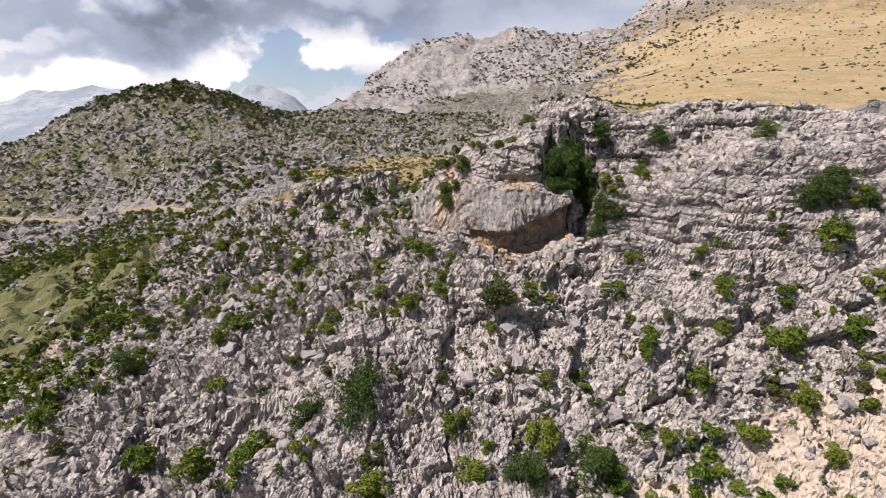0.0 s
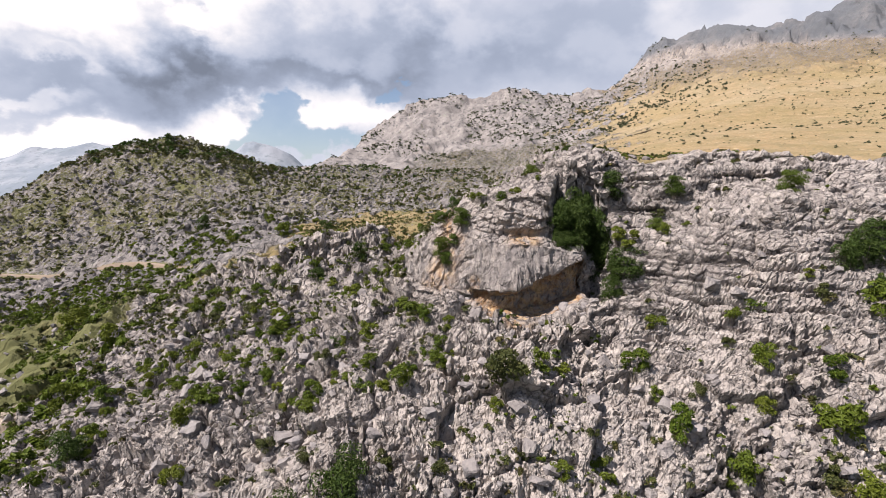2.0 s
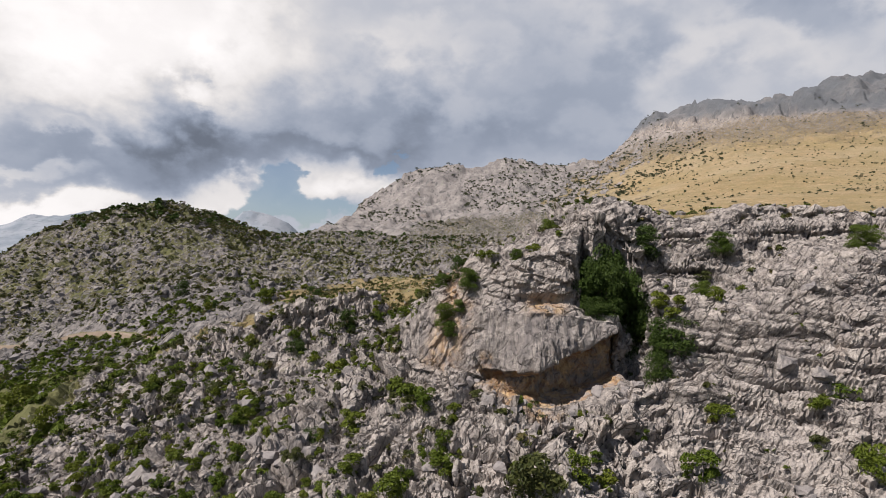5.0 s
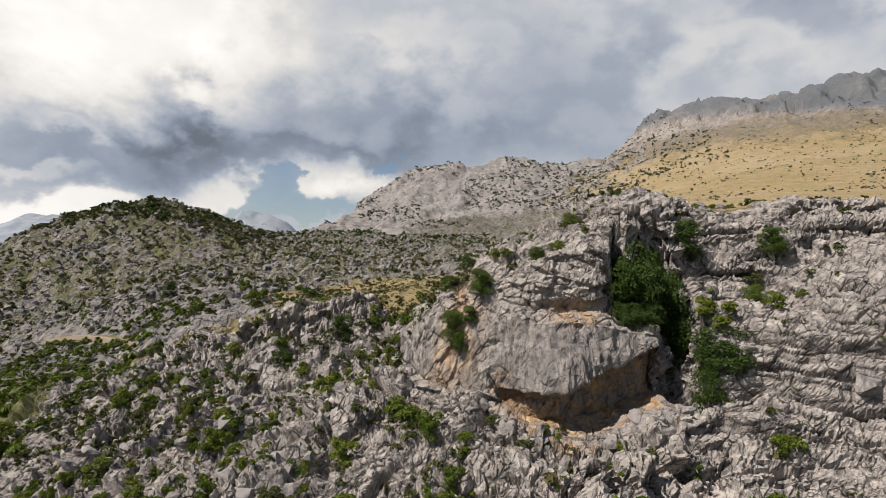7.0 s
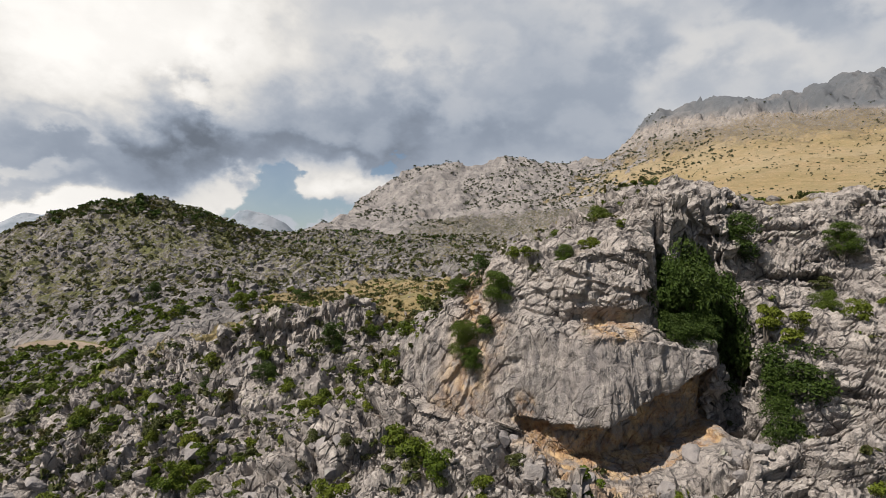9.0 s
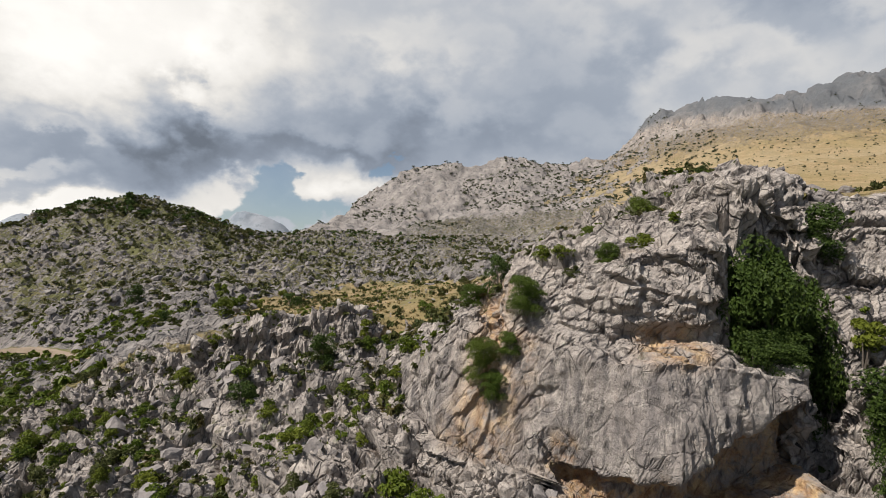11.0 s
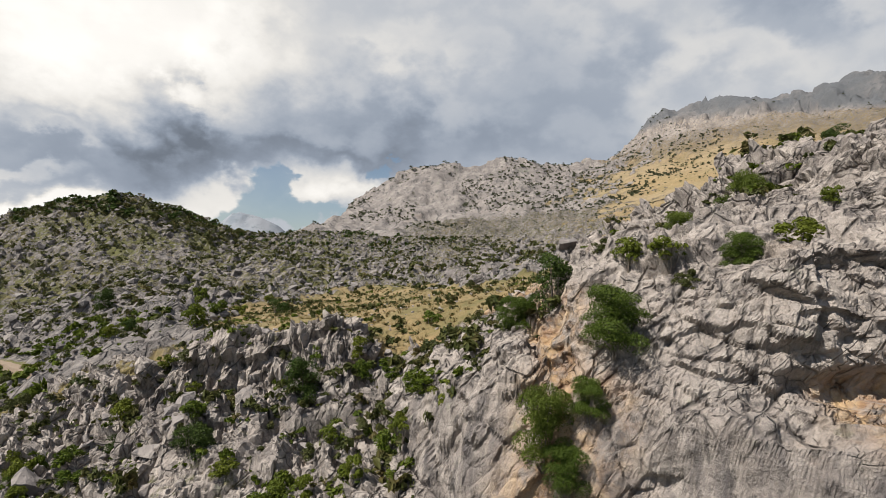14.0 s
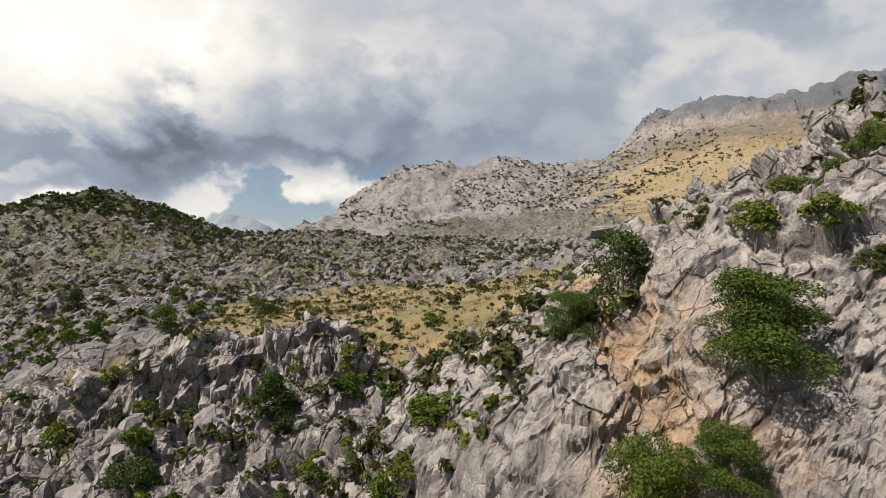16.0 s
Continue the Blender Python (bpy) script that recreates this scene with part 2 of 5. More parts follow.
def ground_material(name, size=1.0, relief=1.0, tone=1.0, straw=0.0):
    """Limestone with soil, dry grass and green herbs by the sheet's own masks."""
    n = Nodes(name)
    rock = limestone_colour(n, size, tone)
    paleness = n.math("MULTIPLY", n.attribute("paleness"), n.ramp(n.noise(0.6, 6, 0.65), 0.30, 0.58, 0.1, 0.75))
    rock = n.mix(n.math("MULTIPLY", paleness, n.math("SUBTRACT", 1.0, n.seam)), rock, (0.52, 0.462, 0.412))
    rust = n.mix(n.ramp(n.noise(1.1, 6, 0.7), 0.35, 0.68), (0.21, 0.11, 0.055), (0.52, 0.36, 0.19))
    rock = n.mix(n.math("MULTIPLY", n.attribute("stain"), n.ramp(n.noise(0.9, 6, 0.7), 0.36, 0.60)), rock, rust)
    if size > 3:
        # cloud shade over the crest cliff, painted on as a bluish dark colour
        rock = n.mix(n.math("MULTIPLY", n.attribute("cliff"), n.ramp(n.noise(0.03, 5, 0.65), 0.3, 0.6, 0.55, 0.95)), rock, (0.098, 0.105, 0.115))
    dry = n.mix(n.ramp(n.noise(0.13, 6, 0.65), 0.35, 0.65), (0.272, 0.190, 0.10), (0.188, 0.138, 0.065))
    dry = n.mix(n.ramp(n.noise(1.3, 6, 0.7), 0.48, 0.7), dry, (0.13, 0.115, 0.055))
    dry = n.mix(n.ramp(n.noise(0.5, 5, 0.6), 0.60, 0.74), dry, (0.42, 0.33, 0.22))
    dry = n.mix(n.ramp(n.noise(0.035, 5, 0.6), 0.45, 0.65, 0.0, 0.45), dry, (0.20, 0.155, 0.07))
    dry = n.mix(n.ramp(n.noise(0.45, 4, 0.75), 0.60, 0.68, 0.0, 0.75), dry, (0.10, 0.09, 0.045))
    if straw:
        dry = n.mix(n.ramp(n.noise(0.022, 6, 0.65), 0.36, 0.60, 0.25 * straw, straw), dry, (0.29, 0.24, 0.165))
    herb = n.mix(n.noise(1.1, 6, 0.7), (0.045, 0.055, 0.022), (0.14, 0.13, 0.052))
    soil = n.mix(n.attribute("green"), dry, herb)
    patch = n.math("ADD", n.attribute("soil"), n.math("MULTIPLY", n.math("SUBTRACT", n.noise(0.8, 6, 0.7), 0.5), 0.9))
    where = n.ramp(patch, 0.42, 0.58)
    c = n.mix(where, rock, soil)
    sand = n.mix(n.noise(1.2, 7, 0.7), (0.27, 0.215, 0.165), (0.40, 0.335, 0.27))
    c = n.mix(n.ramp(n.math("ADD", n.attribute("pale"), n.math("MULTIPLY", n.math("SUBTRACT", n.noise(0.9, 5, 0.7), 0.5), 0.7)), 0.4, 0.6), c, sand)
    n.colour(c)
    fine = n.math("MULTIPLY", n.noise(2.2 / size, 9, 0.68), 0.45 if size < 3 else 1.0)
    fine = n.math("ADD", fine, n.math("MULTIPLY", n.noise(9.0 / size, 6, 0.7), 0.14))
    if size < 3:
        fine = n.math("ADD", fine, n.math("MULTIPLY", n.facets(n.bedding), 1.15))
        fine = n.math("ADD", fine, n.math("MULTIPLY", n.facets(n.chips), 0.50))
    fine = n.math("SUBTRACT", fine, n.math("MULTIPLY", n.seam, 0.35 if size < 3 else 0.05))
    loose = n.math("MAXIMUM", where, n.ramp(n.attribute("pale"), 0.3, 0.6))
    fine = n.math("MULTIPLY", fine, n.math("SUBTRACT", 1.0, n.math("MULTIPLY", loose, 0.8)))
    n.bump(fine, 0.9, (0.55 if size < 3 else 0.30) * relief)
    return n.mat


def boulder_material(name="boulder_limestone", tone=1.0):
    n = Nodes(name)
    c = limestone_colour(n, 1.0, tone)
    c = n.mix(n.ramp(n.island(), 0.0, 1.0, 0.0, 0.5), c, (0.30 * tone, 0.275 * tone, 0.27 * tone))
    n.colour(c)
    n.bump(n.noise(3.0, 8, 0.7), 0.7, 0.25)
    return n.mat


def leaf_material(name, a, b, c, dry=0.0):
    n = Nodes(name)
    col = n.mix(n.island(), a, b)
    col = n.mix(n.ramp(n.random(), 0.0, 1.0, 0.0, 0.7), col, c)
    if dry:
        col = n.mix(n.ramp(n.noise(0.7, 3), 0.5, 0.7, 0.0, dry), col, (0.20, 0.13, 0.06))
    n.colour(col)
    n.bsdf.inputs["Roughness"].default_value = 0.55
    n.bsdf.inputs["Specular IOR Level"].default_value = 0.12
    trans = n.nt.nodes.new("ShaderNodeBsdfTranslucent")
    n.link(col, trans.inputs["Color"])
    add = n.nt.nodes.new("ShaderNodeMixShader")
    add.inputs[0].default_value = 0.22
    out = n.nt.nodes["Material Output"]
    n.link(n.bsdf.outputs[0], add.inputs[1])
    n.link(trans.outputs[0], add.inputs[2])
    n.link(add.outputs[0], out.inputs["Surface"])
    return n.mat


def bark_material():
    n = Nodes("bark")
    n.colour(n.mix(n.noise(6, 5, 0.7, n.scaled(1, 1, 0.2)), (0.07, 0.055, 0.045), (0.22, 0.19, 0.16)))
    n.bump(n.noise(12, 5, 0.7, n.scaled(1, 1, 0.2)), 0.6, 0.05)
    return n.mat


def track_material():
    n = Nodes("track_dirt")
    c = n.mix(n.noise(0.8, 6, 0.7), (0.17, 0.13, 0.095), (0.26, 0.205, 0.155))
    c = n.mix(n.ramp(n.noise(5, 4, 0.7), 0.55, 0.7, 0, 0.6), c, (0.30, 0.25, 0.17))
    n.colour(c)
    n.bump(n.noise(4, 6, 0.7), 0.5, 0.1)
    return n.mat


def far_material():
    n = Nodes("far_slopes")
    # the haze of distance is mixed into these pale blue-grey base colours
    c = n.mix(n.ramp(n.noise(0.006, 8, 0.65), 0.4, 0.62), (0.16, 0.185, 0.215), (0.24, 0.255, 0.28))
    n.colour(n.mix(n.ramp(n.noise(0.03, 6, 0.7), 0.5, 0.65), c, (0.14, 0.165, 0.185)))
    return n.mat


ROCK = ground_material("hillside_limestone")
# ROCK_MID is toned down: cloud shade over valley and knoll, put into the colour
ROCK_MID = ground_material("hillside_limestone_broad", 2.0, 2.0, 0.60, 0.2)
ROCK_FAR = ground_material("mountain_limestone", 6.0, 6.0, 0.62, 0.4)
BOULDER = boulder_material("boulder_limestone", 0.78)
# the valley stones carry the same painted cloud shade
BOULDER_MID = boulder_material("shaded_boulder_limestone", 0.6)
OAK = leaf_material("oak_leaves", (0.020, 0.036, 0.008), (0.056, 0.084, 0.016), (0.038, 0.064, 0.012))
SHRUB = leaf_material("shrub_leaves", (0.030, 0.058, 0.007), (0.098, 0.132, 0.016), (0.135, 0.148, 0.020))
SCRUB = leaf_material("scrub_leaves", (0.034, 0.046, 0.014), (0.092, 0.096, 0.030), (0.064, 0.071, 0.023), 0.4)
CRAG_LEAF = leaf_material("crag_shrub_leaves", (0.028, 0.054, 0.009), (0.076, 0.108, 0.016), (0.098, 0.124, 0.020))
# mountain scrub: paler and greyer leaves, with distance haze put into the colour
HAZY_LEAF = leaf_material("hazy_scrub_leaves", (0.048, 0.058, 0.030), (0.085, 0.092, 0.050), (0.066, 0.074, 0.040))
GRASS = leaf_material("dry_grass", (0.17, 0.13, 0.06), (0.27, 0.21, 0.10), (0.16, 0.14, 0.055))
BARK = bark_material()
TRACK = track_material()
FAR = far_material()

# ---- the lie of the land ----
# heights on two coarse lattices: the near hillside, and the high valley behind it
NEAR_X = [-75, -50, -32, -18, -6, 4, 14, 24, 34, 48, 75]
NEAR_Y = [15, 36, 47, 57, 66, 76, 87, 102, 120]
MID_X = [-330, -230, -160, -110, -75, -45, -20, 10, 45, 100, 180, 330]
MID_Y = [95, 118, 145, 175, 220, 275, 330]
NEAR = [
    [-9.8, -12.4, -14.3, -15.9, -17.6, -19.5, -21.7, -23.9, -25.7, -27.3, -29.9],
    [-10.1, -7.5, -5.7, -4.3, -3.8, -4.3, -5.7, -6.7, -6.7, -5.9, -4.2],
    [-10.3, -5.0, -1.1, 1.5, 3.4, 3.6, 2.1, 0.9, 2.9, 5.7, 9.1],
    [-10.1, -2.7, 2.9, 6.5, 9.7, 12.5, 11.2, 10.8, 15.3, 18.3, 20.0],
    [-9.7, -0.6, 6.5, 10.2, 13.7, 17.4, 20.3, 21.9, 26.2, 27.9, 27.3],
    [-8.7, 1.4, 7.9, 11.9, 17.1, 25.5, 30.3, 30.5, 31.6, 32.3, 31.6],
    [-7.0, 5.6, 11.7, 16.1, 19.0, 26.0, 32.1, 34.3, 33.9, 33.2, 32.8],
    [-2.5, 10.3, 16.3, 19.3, 20.8, 24.5, 30.0, 33.6, 34.6, 34.6, 35.2],
    [1.7, 13.1, 19.3, 21.2, 21.9, 23.6, 27.1, 31.1, 34.1, 36.4, 39.4],
]
MID = [
    [-10, -9, -8, -7, -3, 11, 16, 28, 36, 35, 41, 45],
    [-11, -8, -5, -4, 2, 15, 20, 26, 37, 39, 43, 54],
    [-9, -7, -5, -1, 10, 17, 20, 25, 33, 38, 47, 62],
    [-6, -2, -1, 6, 20, 21, 21, 27, 34, 42, 51, 70],
    [1, 11, 17, 21, 25, 27, 26, 30, 39, 51, 57, 76],
    [3, 17, 44, 46, 33, 32, 30, 32, 40, 51, 63, 85],
    [10, 22, 36, 41, 42, 43, 41, 40, 44, 58, 78, 95],
]
# the mountain's crest: x, depth of the ridge line, height
CREST_X = [-400, -250, -150, -99, -75, -39, -4, 50, 80, 139, 175, 193, 228, 258, 269, 299, 303, 316, 337, 378, 600]
CREST_Y = [640, 640, 620, 600, 600, 600, 600, 600, 600, 600, 600, 600, 595, 575, 550, 512, 505, 482, 480, 480, 480]
CREST_Z = [0, 4, 12, 44, 91, 114, 128, 130, 137, 130, 139, 146, 178, 178, 181, 167, 172, 170, 179, 185, 166]
# the farm track on the slope
TRACK_X = [-170, -130, -95, -70, -54, -47]
TRACK_Y = [186, 176, 159, 142, 126, 118]


def sstep(v, lo, hi):
    t = np.clip((np.asarray(v, float) - lo) / (hi - lo), 0, 1)
    return t * t * (3 - 2 * t)


def spline_weights(v, nodes):
    nodes = np.asarray(nodes, float)
    v, n = np.clip(np.asarray(v, float), nodes[0], nodes[-1]), len(nodes)
    i = np.clip(np.searchsorted(nodes, v) - 1, 0, n - 2)
    h = nodes[i + 1] - nodes[i]
    t = (v - nodes[i]) / h
    w, r = np.zeros((len(v), n)), np.arange(len(v))
    np.add.at(w, (r, i), 2 * t ** 3 - 3 * t ** 2 + 1)
    np.add.at(w, (r, i + 1), -2 * t ** 3 + 3 * t ** 2)
    for k, hh in ((i, t ** 3 - 2 * t ** 2 + t), (i + 1, t ** 3 - t ** 2)):
        lo, hi = np.clip(k - 1, 0, n - 1), np.clip(k + 1, 0, n - 1)
        s = hh * h / (nodes[hi] - nodes[lo])
        np.add.at(w, (r, hi), s)
        np.add.at(w, (r, lo), -s)
    return w


def mixbits(ix, iy, iz, seed):
    with np.errstate(over="ignore"):
        h = ix.astype(np.uint32) * np.uint32(374761393) + iy.astype(np.uint32) * np.uint32(668265263)
        h = h + iz.astype(np.uint32) * np.uint32(2147483647 - 61) + np.uint32((seed * 974634777) & 0xFFFFFFFF)
        h = (h ^ (h >> np.uint32(13))) * np.uint32(1274126177)
        h = (h ^ (h >> np.uint32(15))) * np.uint32(2246822519)
        return h ^ (h >> np.uint32(16))


def hash01(ix, iy, iz, seed):
    return mixbits(ix, iy, iz, seed).astype(np.float32) / np.float32(4294967295.0)


def smooth_noise(p, seed=0):
    """Value noise, 0 to 1, at the points p (n, 3)."""
    c = np.floor(p).astype(np.int64)
    f = (p - c).astype(np.float32)
    f = f * f * f * (f * (f * 6 - 15) + 10)
    out = np.zeros(len(p), np.float32)
    for k in range(8):
        a, b, d = k & 1, k >> 1 & 1, k >> 2
        w = (f[:, 0] if a else 1 - f[:, 0]) * (f[:, 1] if b else 1 - f[:, 1]) * (f[:, 2] if d else 1 - f[:, 2])
        out += w * hash01(c[:, 0] + a, c[:, 1] + b, c[:, 2] + d, seed)
    return out


def fractal(p, octaves=4, seed=0, gain=0.5):
    out, amp, total = np.zeros(len(p), np.float32), 1.0, 0.0
    for k in range(octaves):
        out += amp * smooth_noise(p * 2.03 ** k + 17.3 * k, seed + k)
        total += amp
        amp *= gain
    return out / total


def ridged(p, octaves=3, seed=0, gain=0.5):
    out, amp, total = np.zeros(len(p), np.float32), 1.0, 0.0
    for k in range(octaves):
        out += amp * (1 - np.abs(2 * smooth_noise(p * 2.1 ** k + 9.1 * k, seed + k) - 1))
        total += amp
        amp *= gain
    return out / total


def blocks(p, seed=0, hard=26.0):
    """Cells: distance to the nearest and the gap to the second, a number for each cell, and a tilt along it. The last two run over into each other in a narrow seam."""
    c = np.floor(p).astype(np.int64)
    n = len(p)
    f1, f2 = np.full(n, 9.0, np.float32), np.full(n, 9.0, np.float32)
    rank, tilt, total = np.zeros(n, np.float32), np.zeros(n, np.float32), np.full(n, 1e-20, np.float32)
    for a in (-1, 0, 1):
        for b in (-1, 0, 1):
            for d in (-1, 0, 1):
                bits = mixbits(c[:, 0] + a, c[:, 1] + b, c[:, 2] + d, seed)
                r = [(bits >> np.uint32(s) & np.uint32(1023)).astype(np.float32) / 1023 for s in (0, 10, 20)]
                o = [(p[:, i] - c[:, i] - (a, b, d)[i] - 0.1 - 0.8 * r[i]).astype(np.float32) for i in range(3)]
                q = o[0] ** 2 + o[1] ** 2 + o[2] ** 2
                near = q < f1
                f2 = np.where(near, f1, np.minimum(f2, q))
                f1 = np.where(near, q, f1)
                close = np.nonzero(q < 1.2)[0]
                turn = mixbits(c[close, 0] + a, c[close, 1] + b, c[close, 2] + d, seed + 5)
                t = [(turn >> np.uint32(s) & np.uint32(1023)).astype(np.float32) / 511.5 - 1 for s in (0, 10, 20)]
                w = np.exp(-hard * q[close])
                total[close] += w
                rank[close] += w * ((r[0][close] + r[1][close] * 1.7 + r[2][close] * 2.3) % 1.0)
                tilt[close] += w * (o[0][close] * t[0] + o[1][close] * t[1] + o[2][close] * t[2])
    f1, f2 = np.sqrt(f1), np.sqrt(f2)
    return f1, f2 - f1, rank / total, tilt / total


def crag_front(x):
    """The line, in plan, of the crag's rim."""
    return np.interp(x, [-6, -4, -2, 0, 2, 3.5, 5, 6.5, 8, 9.5, 12.5, 15.8, 16.6, 17.5, 19],
                     [84, 78, 74, 71.6, 70.0, 68.6, 67.0, 65.8, 65.3, 65.6, 66.6, 67.0, 68.6, 72.5, 76])


def track_gap(x, y):
    """How far a place lies from the track's middle."""
    best = np.full(np.shape(x), 1e9)
    for ax, ay, bx, by in zip(TRACK_X, TRACK_Y, TRACK_X[1:], TRACK_Y[1:]):
        ux, uy = bx - ax, by - ay
        k = np.clip(((x - ax) * ux + (y - ay) * uy) / (ux * ux + uy * uy), 0, 1)
        best = np.minimum(best, np.hypot(x - ax - k * ux, y - ay - k * uy))
    return best


def land(xs, ys):
    """The plain height of the land over a grid of x and y lines: rows are y."""
    near = spline_weights(ys, NEAR_Y) @ np.array(NEAR) @ spline_weights(xs, NEAR_X).T
    mid = spline_weights(ys, MID_Y) @ np.array(MID, float) @ spline_weights(xs, MID_X).T
    X, Y = np.meshgrid(xs, ys)
    z = near + (mid - near) * sstep(Y, 100, 118)
    # a low scarp of upright grey blades in front of the meadow
    wide = sstep(X, -29, -24) * (1 - sstep(X, -11, -6))
    z += 3.9 * wide * (np.clip((Y - 94.3) / 1.3, 0, 1) - np.clip((Y - 96.5) / 14, 0, 1))
    # the knoll's broken head
    z += 5.0 * np.exp(-((X + 140) / 26) ** 2 - ((Y - 287) / 20) ** 2) + 3.0 * np.exp(-((X + 172) / 16) ** 2 - ((Y - 284) / 16) ** 2)
    # the mountain behind
    ridge_y, ridge_z = np.interp(xs, CREST_X, CREST_Y)[None], np.interp(xs, CREST_X, CREST_Z)[None]
    foot = spline_weights([330], MID_Y) @ np.array(MID, float) @ spline_weights(xs, MID_X).T
    u = np.clip((Y - 330) / (ridge_y - 330), 0, 1)
    power = 1.0 + 0.9 * (1 - sstep(X, 90, 210))
    rise = foot + (ridge_z - foot) * u ** power
    rise = np.where(Y > ridge_y, np.maximum(ridge_z - 0.35 * (Y - ridge_y), -20), rise)
    return np.where(Y > 330, rise, z)


def crag_land(X, Y, z):
    """Raises the crag out of the slope. Returns heights, forward shift of its face, how much a place is crag, and its rusty parts."""
    front = crag_front(X)
    inside = Y - front                                     # 0 at the rim, -3 at the foot
    side = sstep(X, -6.0, -4.0) * (1 - sstep(X, 16.3, 17.1))
    cave = sstep(X, 2.4, 4.2) * (1 - sstep(X, 16.4, 17.0))
    # the sill before the cave
    sill = np.interp(X, [2, 3.3, 5.8, 9.5, 13.5, 16, 17], [17.3, 17.0, 15.6, 15.1, 16.2, 17.2, 17.4])
    z = z + (sill + 0.3 * np.exp(-((inside + 3.6) / 0.6) ** 2) - z) * cave * side * sstep(inside, -6.5, -3.6) * (1 - sstep(inside, 0, 0.5))
    foot = z
    back = np.maximum(inside, 0)
    rim = np.interp(X, [-6, 0, 6, 9, 13, 16], [22.6, 22.9, 23.3, 23.5, 22.8, 22.5])
    smooth_top = 5.0 * (1 - np.exp(-back / 2.6)) + 0.16 * back
    # the upper block stands back on a ledge, which widens into a deep recess beside it
    start = np.interp(X, [3.5, 6, 9, 11.5, 12.6, 13.3, 14.5, 16.5, 18], [0.0, 0.8, 1.6, 1.8, 2.1, 5.2, 6.6, 6.9, 3.0])
    width = np.interp(X, [4, 6, 9, 11.4, 12.6, 13.6, 17], [4.4, 4.2, 3.0, 0.9, 0.8, 1.1, 1.4])
    rise = np.interp(X, [4, 6, 9.5, 11.7, 12.8, 14, 17], [4.8, 4.8, 5.0, 5.7, 6.2, 8.6, 9.2])
    stepped_top = 0.22 * np.minimum(back, start) + rise * sstep(back, start, start + width) + 0.33 * np.clip(back - start - width, 0, 9)
    block = sstep(X, 3.5, 6.0)
    top = rim + smooth_top + (stepped_top - smooth_top) * block
    top = np.minimum(top, 25.4 + 0.85 * X + 0.3 * np.clip(X - 4, 0, 99) ** 2)
    f = np.clip((inside + 3.0) / 3.0, 0, 1)
    crag = side * (1 - sstep(Y - front, 9, 15))
    g = np.where(f < 0.3, f * 0.2, 0.06 + (f - 0.3) / 0.7 * 0.94)
    g = f + (g - f) * cave                                 # the cave's floor is nearly level
    height = foot + np.maximum(top - foot, 0) * g
    recess = sstep(X, 12.7, 13.6) * (1 - sstep(back, 6.5, 9))
    lifted = np.where(inside > 0, np.maximum(foot - 8 * recess, top), height)
    brow = np.interp(X, [2.5, 3.4, 5, 7.3, 8.6, 12.5, 15.8, 17], [17.9, 18.1, 18.3, 18.6, 18.8, 20.2, 21.6, 22.0])
    roof = np.clip((brow - foot) / np.maximum(top - foot, 1), 0.16, 0.9)
    lip = np.interp(X, [3, 7, 9, 12.5, 16], [-0.4, -1.1, -1.0, -0.35, -0.2])
    far = 0.5 + 1.9 * sstep(X, 4.5, 9.5)                    # shallow at its western end
    under = 0.11
    # y of the face: floor, back wall, roof, brow
    deep = np.where(f < 0.3, -3.0 + (3.0 + far) * f / 0.3,
           np.where(g < roof - under, far,
           np.where(g < roof, far - (far - lip) * sstep(g, roof - under, roof), lip * (1 - sstep(g, roof, 1.0)))))
    plain = -1.6 * (1 - f) ** 0.8
    want = plain + (deep - plain) * cave
    shift = (want - (-3 + 3 * f)) * side * (inside < 0) * (inside > -3)
    # the upper block leans out over its ledge
    lean = sstep(back, start + 0.3 * width, start + 0.9 * width) * (1 - sstep(back, start + width, start + width + 2.5))
    shift -= block * side * np.interp(X, [6, 9, 12, 13, 14, 17], [0.3, 0.7, 1.0, 0.9, 1.6, 1.6]) * lean
    # the wall behind the recess overhangs it
    shift -= 2.0 * sstep(X, 13.6, 15) * (1 - sstep(X, 19.5, 20.6)) * sstep(Y, 73.3, 74.2) * (1 - sstep(Y, 74.6, 77.5))
    out = z + (lifted - z) * crag
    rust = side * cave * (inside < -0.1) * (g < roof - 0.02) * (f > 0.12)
    return out, shift, crag * (inside > -3), rust * (inside > -3.6)


